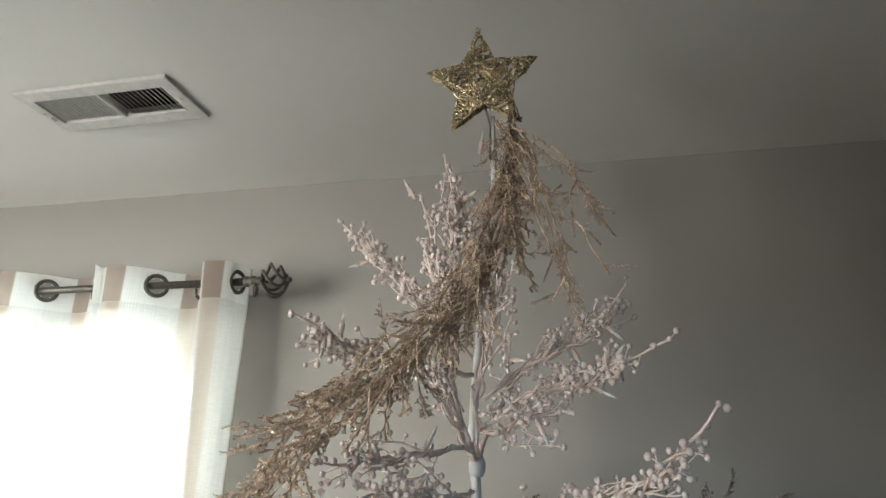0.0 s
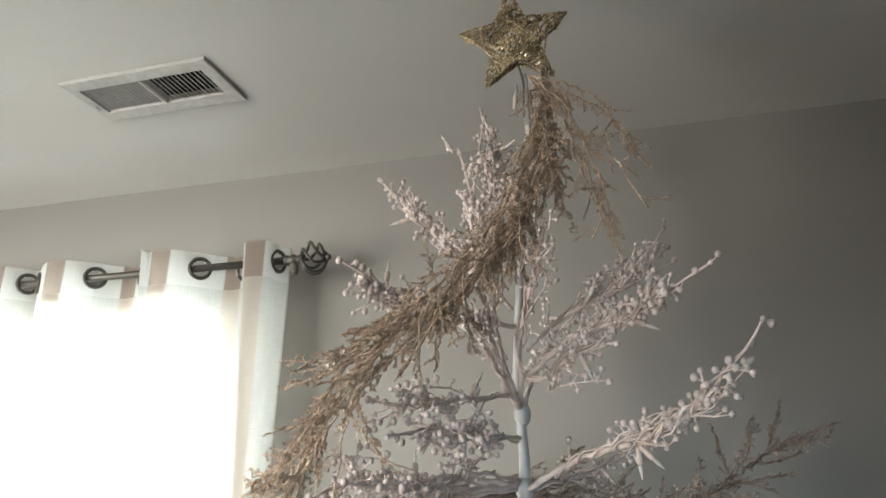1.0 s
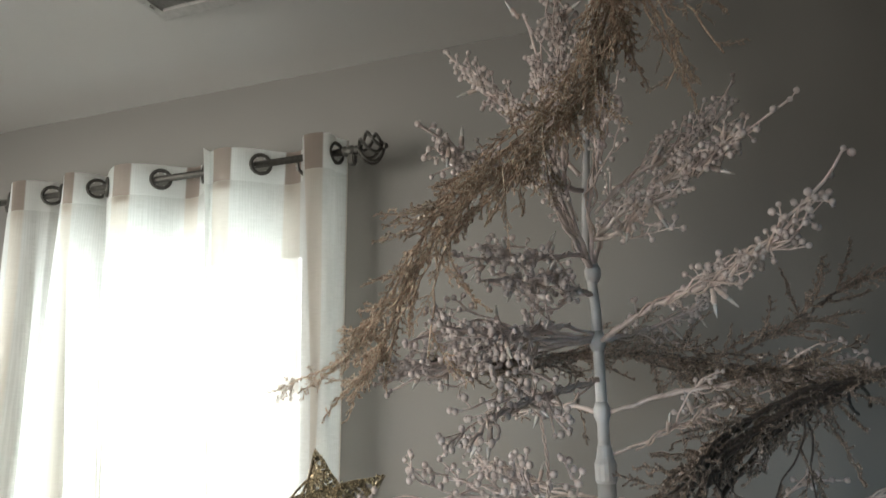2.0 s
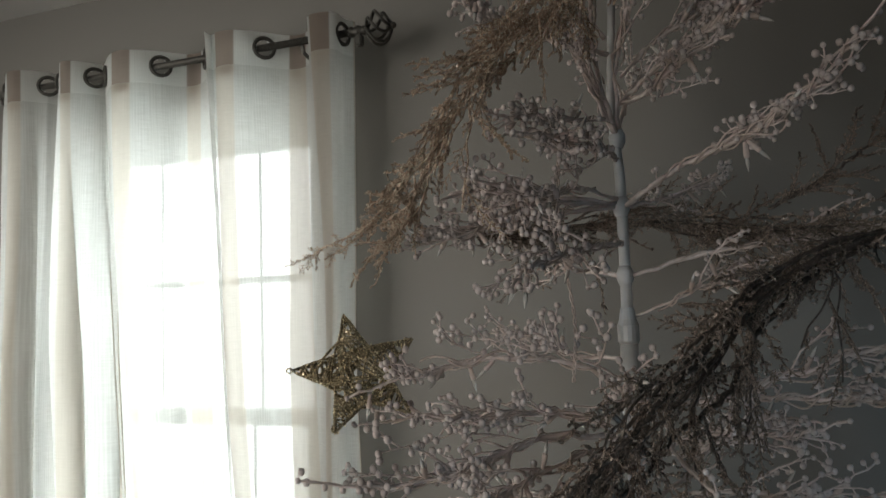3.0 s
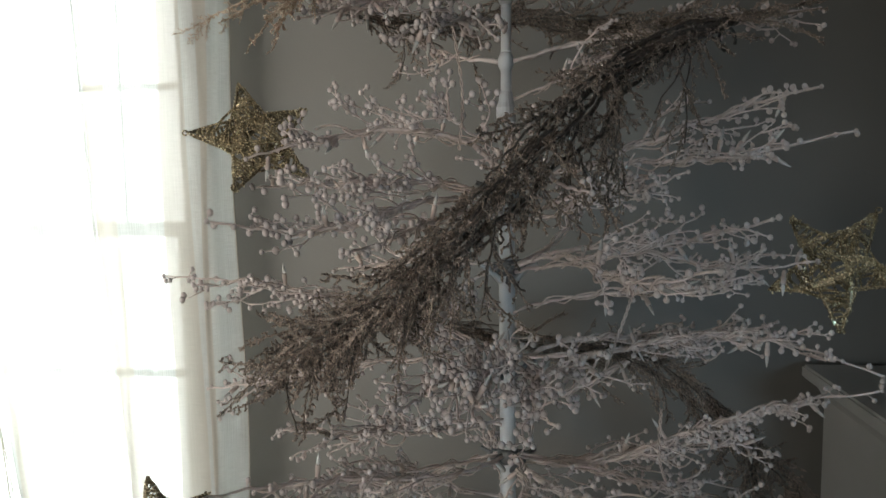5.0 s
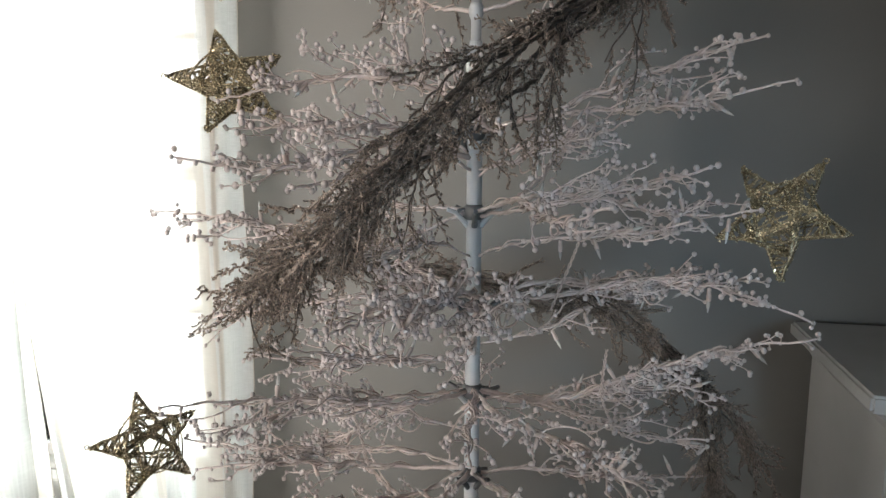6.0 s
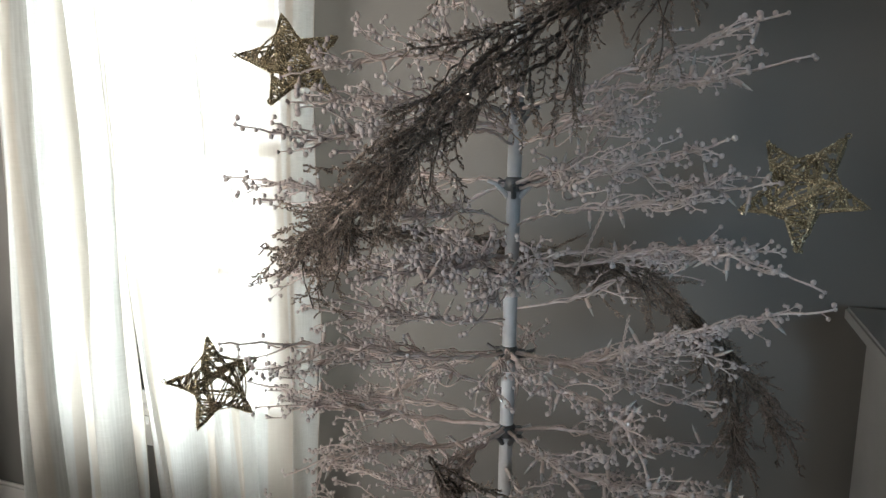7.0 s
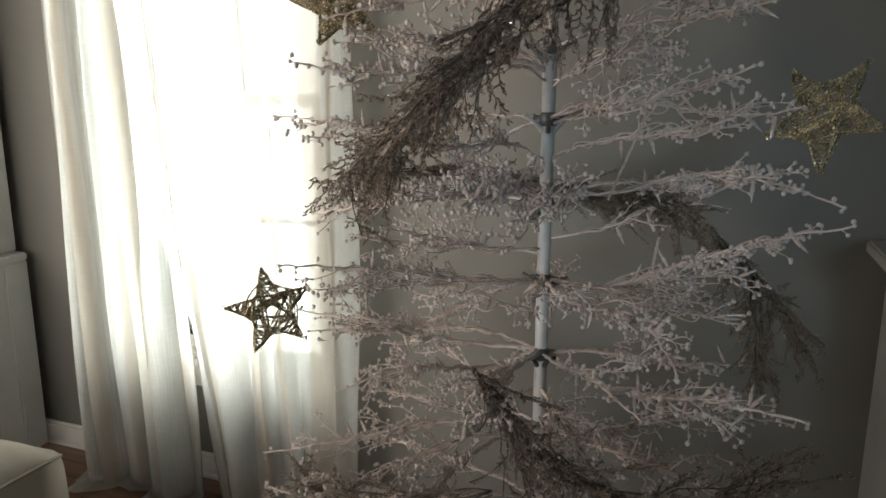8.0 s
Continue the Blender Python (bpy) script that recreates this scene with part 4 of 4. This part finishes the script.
for k in range(7):
    z = (0.80, 0.72, 0.66, 0.60)[k % 4]
    a = fill.uniform(3.1, 5.9)
    ln = fill.uniform(0.30, 0.48)
    branch(z, (PX + ln * math.cos(a), PY + ln * math.sin(a), z + fill.uniform(-0.05, 0.08)), 300 + k, 6, 0.03, 0.6, 0.0030, bare=0.35, lights=2)

# berries: on the side of the room each one by itself, behind the pole joined branch by branch
berry_mesh = Build().ball((0, 0, 0), 1.0, 6, 5).mesh("berry", BERRY, (0, 0, 0), True)
rest = {}
for at, r, owner in BERRIES:
    if at.y < 1.20 and at.z > 0.58:
        piece("berry", berry_mesh, Matrix.Translation(at) @ Matrix.Diagonal((r, r, r * 1.06, 1)), owner)
    else:
        rest.setdefault(owner, Build()).ball(at, r, 6, 5, stretch=1.06)
for owner, found in rest.items():
    part("berry_cluster", found, BERRY, owner, "round white berries", smooth=True, kind="stuff")

# a few more at the very top
for at, w in (((-0.142, 1.150, 2.160), (0.2, -0.3, 1.0)), ((-0.165, 1.125, 2.105), (-0.5, -0.2, 0.9)), ((-0.222, 1.115, 2.085), (-0.5, 0.0, 0.85)), ((-0.118, 1.120, 2.050), (0.7, -0.2, 0.5))):
    SOCKETS.append((Vector(at), Vector(w).normalized()))

# mini lights: a ribbed white socket and a pointed clear bulb
mini = Build()
mini.lathe([(0.0022, -0.002), (0.0034, 0.0), (0.0036, 0.010), (0.0042, 0.011), (0.0042, 0.019), (0.0035, 0.021)], seg=8, m=0)
mini.lathe([(0.0026, 0.0205), (0.0031, 0.025), (0.0029, 0.030), (0.0018, 0.035), (0.0005, 0.041)], seg=7, m=1)
mini_mesh = mini.mesh("light_bulb", [WIRE, BULB], (0, 0, 0), True)
for at, w in SOCKETS:
    piece("light_bulb", mini_mesh, Matrix.Translation(at) @ w.to_track_quat("Z", "Y").to_matrix().to_4x4() @ Matrix.Scale(0.82, 4), strings)


def loose_wire(points, seed):
    """A twisted pair that hangs from branch to branch."""
    line = spline(points, 26)
    b = Build()
    for s in (0, math.pi):
        b.tube([p + Vector((math.cos(i * 0.9 + s), math.sin(i * 0.9 + s), 0)) * 0.0016 for i, p in enumerate(line)], 0.0012, sides=4)
    part("wire", b, WIRE, strings, smooth=True)


loose_wire([(-0.235, 1.18, 1.72), (-0.238, 1.17, 1.62), (-0.222, 1.16, 1.50), (-0.228, 1.165, 1.42)], 1)
loose_wire([(0.02, 1.15, 1.26), (0.00, 1.13, 1.20), (-0.03, 1.12, 1.12)], 2)
loose_wire([(0.05, 1.15, 1.06), (0.045, 1.13, 1.00), (0.06, 1.15, 0.95)], 3)
loose_wire([(-0.33, 1.10, 0.99), (-0.31, 1.1, 0.93), (-0.30, 1.12, 0.86)], 4)
loose_wire([(-0.10, 1.05, 0.82), (-0.09, 1.02, 0.74), (-0.11, 1.0, 0.68)], 5)


# ---- the star ornaments ----
def star(centre, turn, radius, first, seed, label, stretch=0.0, dense=1.0):
    """A five-pointed star of glittered wire: turn lays it (x right, z up, y through it), first is the angle of its first tip."""
    rng = random.Random(seed)
    centre = Vector(centre)
    m = Matrix(turn)
    ob = thing("star_ornament", centre, label, "star ornament", "gold stars on the tree")

    def at(x, z, y=0.0):
        return centre + m @ Vector((x, y, z))

    tips, pits = [], []
    for k in range(5):
        a = first + 2 * math.pi * k / 5
        r = radius * (1 + (stretch if k == 0 else 0))
        tips.append((r * math.cos(a), r * math.sin(a)))
        a += math.pi / 5
        pits.append((radius * 0.42 * math.cos(a), radius * 0.42 * math.sin(a)))
    deep = 0.011
    for s in (-1, 1):
        line = []
        for k in range(5):
            for (ax, az), (bx, bz), da, db in ((tips[k], pits[k], 0.15, 0.8), (pits[k], tips[(k + 1) % 5], 0.8, 0.15)):
                for i in range(6):
                    t = i / 6
                    line.append(at(ax + (bx - ax) * t, az + (bz - az) * t, s * deep * (da + (db - da) * t)) + some_way(rng) * 0.0011)
        part("outline_wire", Build().tube(line, 0.0019, sides=6, closed=True), GOLD, ob, smooth=True)

    def wire(a, b, bow):
        pts = bezier(a, (a + b) / 2 + m @ Vector((rng.uniform(-1, 1) * 0.010, bow, rng.uniform(-1, 1) * 0.010)), b, 6)
        return Build().tube([p + some_way(rng) * 0.0005 for p in pts], rng.uniform(0.0012, 0.0017), sides=5)

    # wraps across each arm, and wires that run on through the middle, front and back
    wrap = Build()

    def lay(c):
        o = len(wrap.v)
        wrap.v += c.v
        wrap.f += [[o + q for q in face] for face in c.f]
        wrap.m += c.m

    for k in range(5):
        t, p, q = tips[k], pits[k - 1], pits[k]
        n = int(20 * dense)
        for i in range(n):
            f = 0.10 + 0.88 * i / n + rng.uniform(-0.03, 0.03)
            g = max(0.06, min(1.0, f + rng.choice((-1, 1)) * rng.uniform(0.03, 0.24)))
            s = 1 if i % 2 else -1
            a = at(t[0] + (p[0] - t[0]) * f, t[1] + (p[1] - t[1]) * f, s * deep * 0.8 * f)
            b = at(t[0] + (q[0] - t[0]) * g, t[1] + (q[1] - t[1]) * g, s * deep * 0.8 * g)
            lay(wire(a, b, s * deep * (0.5 + 0.5 * f)))
    for i in range(int(64 * dense)):
        k = rng.randrange(5)
        j = (k + rng.choice((1, 2, 2, 3))) % 5
        s = rng.choice((-1, -1, 1))
        A, B, C, D = pits[k], tips[k], pits[j], tips[j]
        h, h2 = rng.uniform(0, 0.55), rng.uniform(0, 0.55)
        a = at(A[0] + (B[0] - A[0]) * h, A[1] + (B[1] - A[1]) * h, s * deep * 0.8 * (1 - h))
        b = at(C[0] + (D[0] - C[0]) * h2, C[1] + (D[1] - C[1]) * h2, s * deep * 0.8 * (1 - h2))
        lay(wire(a, b, s * deep * 0.9))
    # lumps of glue and grains of glitter stuck to the wires
    for i in range(900):
        p = Vector(rng.choice(wrap.v))
        r = rng.uniform(0.0010, 0.0018)
        o = len(wrap.v)
        wrap.v += [tuple(p + Vector(q) * r) for q in ((1, 0, 0), (-1, 0, 0), (0, 1, 0), (0, -1, 0), (0, 0, 1), (0, 0, -1))]
        wrap.f += [[o + q for q in face] for face in ((0, 2, 4), (2, 1, 4), (1, 3, 4), (3, 0, 4), (2, 0, 5), (1, 2, 5), (3, 1, 5), (0, 3, 5))]
        wrap.m += [0] * 8
    for i in range(1500):
        p = Vector(rng.choice(wrap.v)) + some_way(rng) * 0.0007
        g = some_way(rng) * rng.uniform(0.0009, 0.0022)
        h = g.cross(some_way(rng)).normalized() * rng.uniform(0.0009, 0.0018)
        o = len(wrap.v)
        wrap.v += [tuple(p + g), tuple(p + h), tuple(p - g), tuple(p - h)]
        wrap.f.append([o, o + 1, o + 2, o + 3])
        wrap.m.append(1)
    part("wire_wrap", wrap, [GOLD, GOLD_FLAKE], ob, smooth=False, kind="stuff")
    a = Vector((math.cos(first), 0, math.sin(first)))
    tip = centre + m @ (a * radius * (1 + stretch) * 1.03)
    part("loop", Build().tube([tip + (m @ Vector((math.cos(q), 0, math.sin(q)))) * 0.0035 for q in (i * math.pi / 5 for i in range(10))], 0.0011, sides=5, closed=True), GOLD, ob, smooth=True)
    return ob, at


def turned(x, y, z):
    v = Vector((x, y, z))
    return Matrix.Rotation(v.length, 3, v.normalized())


GOLD_LABEL = "gold glittered wire star ornament clipped to a branch"
topper, at = star((-0.139, 1.146, 2.269), turned(0.099, -0.033, 0.062), 0.082, 1.612, 1, "gold glittered wire star topper on the tree", -0.03)
part("stem", Build().tube([at(0.0, -0.025, 0.004), at(0.008, -0.065, 0.006), Vector((PX + 0.028, PY - 0.07, 2.175))], 0.0016, sides=6), HINGE, topper)
star((-0.501, 1.107, 1.439), turned(-0.385, -0.027, 0.438), 0.085, 3.119, 2, GOLD_LABEL, 0.04)
star((-0.656, 1.089, 0.876), turned(-0.300, -0.086, 0.896), 0.086, 2.986, 3, GOLD_LABEL, 0.03, 0.9)
star((0.270, 1.147, 1.258), turned(-0.280, 0.057, -0.411), 0.087, 1.043, 4, GOLD_LABEL, 0.0, 0.72)


# ---- the glitter twig garlands ----
def sprig_mesh(seed, coat, long=0.13, wide=1.0, bold=1.0):
    """A spray like a sprig of cypress: a crooked stem with side twigs left and right, each set with short blunt nubs."""
    rng = random.Random(seed)
    b = Build()

    def nub(p, w, r, ln):
        r *= bold
        u = w.cross(Vector((0.3, 0.5, 0.8))).normalized()
        t = w.cross(u)
        e = p + w * ln
        o = len(b.v)
        b.v += [tuple(p + u * r), tuple(p - u * r * 0.5 + t * r * 0.87), tuple(p - u * r * 0.5 - t * r * 0.87)]
        b.v += [tuple(e + u * r * 0.8), tuple(e - u * r * 0.4 + t * r * 0.7), tuple(e - u * r * 0.4 - t * r * 0.7)]
        b.f += [[o, o + 1, o + 4, o + 3], [o + 1, o + 2, o + 5, o + 4], [o + 2, o, o + 3, o + 5], [o + 3, o + 4, o + 5]]
        b.m += [0] * 4
        if rng.random() < 0.28:
            q = e + w * 0.0004
            g = some_way(rng) * 0.0012
            h = g.cross(some_way(rng)).normalized() * 0.0012
            o = len(b.v)
            b.v += [tuple(q + g), tuple(q + h), tuple(q - g), tuple(q - h)]
            b.f.append([o, o + 1, o + 2, o + 3])
            b.m.append(1)

    def crooked(p, w, step, n, zig):
        """A zigzag line of n steps, each node off to the other side."""
        side = w.cross(some_way(rng)).normalized()
        bend = some_way(rng) * 0.12
        out, d = [p], w
        for i in range(n):
            d = (d + bend * 0.5).normalized()
            out.append(out[-1] + (d + side * zig * (1 if i % 2 else -1) + some_way(rng) * 0.10).normalized() * step * rng.uniform(0.8, 1.2))
        return out

    n = 14
    stem = crooked(Vector((0, 0, 0)), Vector((0, 0, 1)), long / n, n, 0.22)
    b.tube(stem, 0.0019 * bold, 0.0012 * bold, sides=4)
    lean = rng.uniform(0, 6.28)
    for i in range(1, n + 1):
        f = i / n
        d = (stem[i] - stem[i - 1]).normalized()
        a = lean + math.pi * i + rng.uniform(-0.7, 0.7)
        out = Vector((math.cos(a), math.sin(a), 0))
        w = (d + out * rng.uniform(0.6, 1.15)).normalized()
        count = int(round(wide * rng.uniform(2.2, 5.2) * (1.1 - 0.75 * f) + 0.6))
        if rng.random() < 0.15 or count < 2:
            nub(stem[i], w, 0.0014, rng.uniform(0.005, 0.008))
            continue
        twig = crooked(stem[i], w, 0.0076, count, 0.34)
        b.tube(twig, 0.0014 * bold, 0.0011 * bold, sides=3)
        for j in range(1, len(twig)):
            e = (twig[j] - twig[j - 1]).normalized()
            across = e.cross(out.cross(e) + some_way(rng) * 0.8).normalized() * (1 if j % 2 else -1)
            nub(twig[j], (e * 0.5 + across + some_way(rng) * 0.3).normalized(), 0.0015, rng.uniform(0.0040, 0.0064))
            nub(twig[j].lerp(twig[j - 1], 0.5), (e * 0.3 - across + some_way(rng) * 0.5).normalized(), 0.0013, rng.uniform(0.0026, 0.0046))
        nub(twig[-1], (twig[-1] - twig[-2]).normalized(), 0.0015, 0.003)
    return b.mesh("sprig", [coat, FLAKE], (0, 0, 0), False)


SPRIGS = [sprig_mesh(100 + k, GARLAND, 0.13, 0.8, 1.2) for k in range(14)]
SHADED_SPRIGS = [sprig_mesh(130 + k, GARLAND_SHADED, 0.14, 0.75, 1.35) for k in range(14)]


def garland(points, seed, label, width=0.04, sag=0.5, strands=9, every=0.030, size=0.8, droop=0.35, splay=0.55, drops=8, fall=0.10, loop=None, thick=0.0016, open_at=0.25, bark=None):
    """A garland along the points: stalks bundled at its start that fan out, sprigs along each of them, and drops that hang from it."""
    rng = random.Random(seed)
    line = spline(points, 9)
    n = len(line)
    ob = thing("twig_garland", line[0], label, "garland", "glitter twig garlands")

    def twig(p, w, z):
        roll = Matrix.Rotation(rng.uniform(0, 6.28), 4, "Z")
        piece("sprig", rng.choice(SHADED_SPRIGS if bark else SPRIGS), Matrix.Translation(p) @ w.normalized().to_track_quat("Z", "Y").to_matrix().to_4x4() @ roll @ Matrix.Diagonal((z, z, z * rng.uniform(0.9, 1.25), 1)), ob)

    def clothe(way, first, scale):
        run = every * rng.uniform(0.2, 0.8)
        for i in range(1, len(way)):
            t = way[i] - way[i - 1]
            run -= t.length
            if i / len(way) < first or run > 0:
                continue
            run = every * rng.uniform(0.7, 1.3)
            out = some_way(rng)
            twig(way[i], t.normalized() + out * splay * min(1.0, 0.25 + 3.0 * i / len(way)) + Vector((0, 0, -droop * rng.uniform(0.0, 1.0))), scale * size * rng.uniform(0.6, 1.1))
        twig(way[-2], way[-1] - way[-3] + some_way(rng) * 0.003, scale * size)

    for k in range(strands):
        off = Vector((rng.uniform(-0.6, 0.6), rng.uniform(-0.8, 0.8), rng.uniform(-1.0 - sag, 1.0 - sag)))
        end = n if k < 2 else int(n * rng.uniform(0.55, 1.0))
        way = []
        for i, p in enumerate(line[:max(5, end)]):
            f = i / (n - 1)
            grow = 0.10 + 0.90 * min(1.0, f / open_at) ** 0.8
            way.append(p + off * width * grow * (0.8 + 0.7 * noise.noise(p * 9 + off * 6)) + some_way(rng) * 0.0022)
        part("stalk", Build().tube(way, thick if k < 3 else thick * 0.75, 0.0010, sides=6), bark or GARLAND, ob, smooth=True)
        clothe(way, 0.05 if k < 5 else 0.14, 1.0)
    if loop:
        q = Vector(loop)
        part("wire_loop", Build().tube([q + Vector((math.cos(a) * 0.011, 0.002 * math.sin(3 * a), math.sin(a) * 0.016 - 0.014)) for a in (i * 0.5 for i in range(-1, 10))], 0.0022, sides=6), BRONZE, ob, "dark wire end loop", smooth=True)
    for k in range(drops):
        i = int((0.08 + 0.87 * ((k + rng.random()) / drops) ** 1.35) * (n - 2))
        p, t = line[i] + Vector((0, 0, -width * sag * 0.5)), (line[i + 1] - line[i]).normalized()
        ln = fall * rng.uniform(0.5, 1.15)
        a = p + t * 0.035 + some_way(rng) * 0.012
        e = p + t * rng.uniform(0.02, 0.06) + Vector((0, 0, -ln)) + some_way(rng) * 0.02
        hang = knobbly(p, e, tuple(a - (p + e) / 2 + some_way(rng) * 0.03), 9, 0.004, rng)
        part("stalk", Build().tube(hang, 0.0014, 0.0010, sides=5), bark or GARLAND, ob, smooth=True)
        for j in range(2, 10, 2):
            twig(hang[j], (hang[j] - hang[j - 1]).normalized() + some_way(rng) * 0.7, rng.uniform(0.50, 0.9) * size)
    return ob


# garlands with a bark take the sprigs whose colour holds the shade
BROWN = "champagne glitter twig garland draped over the branches, darkened as in shade"
garland([(-0.100, 1.150, 2.225), (-0.092, 1.100, 2.130), (-0.104, 1.050, 2.030), (-0.130, 1.010, 1.945), (-0.165, 0.980, 1.885), (-0.215, 0.955, 1.830), (-0.275, 0.945, 1.775), (-0.340, 0.985, 1.715), (-0.400, 1.040, 1.660), (-0.455, 1.080, 1.625)],
        1, "champagne brown glitter twig garland falling from the star", 0.026, 0.2, 7, 0.027, 0.68, 0.30, 0.22, 7, 0.10, open_at=0.2)
garland([(-0.115, 1.15, 2.205), (-0.070, 1.08, 2.145), (-0.022, 1.035, 2.085), (0.012, 1.005, 2.010)], 2, "drooping spray of champagne brown glitter twigs", 0.010, 0.2, 2, 0.030, 0.36, 0.9, 0.22, 3, 0.07, thick=0.0015)
garland([(-0.115, 1.12, 2.190), (-0.066, 1.06, 2.100), (-0.035, 1.03, 2.010), (-0.015, 1.02, 1.930)], 8, "drooping spray of champagne brown glitter twigs", 0.010, 0.2, 2, 0.030, 0.36, 0.9, 0.22, 3, 0.07, thick=0.0015)
garland([(-0.400, 1.03, 1.672), (-0.470, 1.08, 1.635), (-0.540, 1.12, 1.618), (-0.585, 1.14, 1.607)], 9, "thin champagne brown glitter twig end", 0.006, 0.0, 2, 0.04, 0.36, 0.1, 0.4, 0)
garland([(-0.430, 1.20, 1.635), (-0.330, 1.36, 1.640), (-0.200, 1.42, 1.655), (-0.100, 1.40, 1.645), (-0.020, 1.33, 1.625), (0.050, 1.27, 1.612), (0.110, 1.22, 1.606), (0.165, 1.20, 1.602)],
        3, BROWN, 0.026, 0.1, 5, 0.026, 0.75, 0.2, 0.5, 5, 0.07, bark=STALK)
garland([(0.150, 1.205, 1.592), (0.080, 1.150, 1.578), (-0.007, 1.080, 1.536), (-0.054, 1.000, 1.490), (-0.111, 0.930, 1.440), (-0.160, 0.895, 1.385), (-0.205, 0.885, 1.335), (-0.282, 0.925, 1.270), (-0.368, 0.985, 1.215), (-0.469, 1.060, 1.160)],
        4, "champagne glitter twig garland sweeping across the front, darkened as in shade", 0.040, 0.45, 6, 0.036, 0.78, 0.55, 0.65, 12, 0.13, (0.140, 1.205, 1.580), 0.0040, 0.35, STALK)
garland([(-0.200, 0.895, 1.335), (-0.270, 0.925, 1.270), (-0.350, 0.985, 1.215), (-0.430, 1.040, 1.170)], 11, "bushy spray of champagne glitter twigs, darkened as in shade", 0.042, 0.40, 4, 0.034, 0.75, 0.4, 0.6, 5, 0.09, bark=STALK)
garland([(0.020, 1.220, 1.630), (0.070, 1.212, 1.655), (0.105, 1.205, 1.675), (0.132, 1.200, 1.695)], 10, "upright champagne glitter twig end, darkened as in shade", 0.008, 0.0, 3, 0.020, 0.5, -0.1, 0.6, 0, bark=STALK)
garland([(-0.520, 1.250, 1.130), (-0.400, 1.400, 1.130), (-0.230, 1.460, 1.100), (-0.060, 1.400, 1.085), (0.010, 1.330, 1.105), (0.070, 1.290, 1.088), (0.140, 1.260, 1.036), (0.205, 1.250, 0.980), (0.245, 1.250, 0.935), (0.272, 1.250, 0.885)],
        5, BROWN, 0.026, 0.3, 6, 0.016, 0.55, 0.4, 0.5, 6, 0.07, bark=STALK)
garland([(0.200, 1.250, 0.985), (0.215, 1.250, 0.930), (0.225, 1.250, 0.870), (0.230, 1.250, 0.810)], 12, "hanging end of a champagne glitter twig garland, darkened as in shade", 0.030, 0.0, 6, 0.016, 0.50, 0.6, 0.45, 0, bark=STALK)
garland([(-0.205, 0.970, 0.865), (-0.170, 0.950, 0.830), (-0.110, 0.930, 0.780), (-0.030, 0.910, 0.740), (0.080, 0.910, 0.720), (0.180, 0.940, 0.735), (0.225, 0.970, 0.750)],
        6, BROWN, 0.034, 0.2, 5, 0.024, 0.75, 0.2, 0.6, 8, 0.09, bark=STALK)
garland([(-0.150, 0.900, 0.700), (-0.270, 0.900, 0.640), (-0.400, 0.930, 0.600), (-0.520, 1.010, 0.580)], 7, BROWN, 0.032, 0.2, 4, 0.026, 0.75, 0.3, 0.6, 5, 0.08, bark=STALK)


# ---- the floor's boards ----
def lay_floor():
    rng = random.Random(5)
    wide, gap = 0.083, 0.0016
    mesh = {}
    y = Y0
    boards = []
    while y < Y1 - 0.001:
        x = X0 - rng.uniform(0, 0.9)
        far = min(y + wide, Y1)
        while x < X1:
            ln = rng.choice((0.8, 1.1, 1.4))
            a, b = max(x, X0), min(x + ln, X1)
            if b - a > 0.05:
                boards.append((a, b, y, far))
            x += ln
        y += wide
    shown = [q for q in boards if q[3] > 0.2 and q[0] < 0.4]
    others = Build()
    for a, b, ya, yb in boards:
        if (a, b, ya, yb) in shown:
            key = (round(b - a, 4), round(yb - ya, 4))
            if key not in mesh:
                w, d = (b - a) / 2 - gap / 2, (yb - ya) / 2 - gap / 2
                mesh[key] = Build().box(-w, w, -d, d, -0.012, -0.0015).box(-w + 0.001, w - 0.001, -d + 0.001, d - 0.001, -0.0015, 0).mesh("plank", WOOD)
            piece("plank", mesh[key], Matrix.Translation(((a + b) / 2, (ya + yb) / 2, 0)), floor)
        else:
            others.box(a + gap / 2, b - gap / 2, ya + gap / 2, yb - gap / 2, -0.012, 0)
    part("planks", others, WOOD, floor, "rows of wooden floor boards", kind="stuff")


lay_floor()
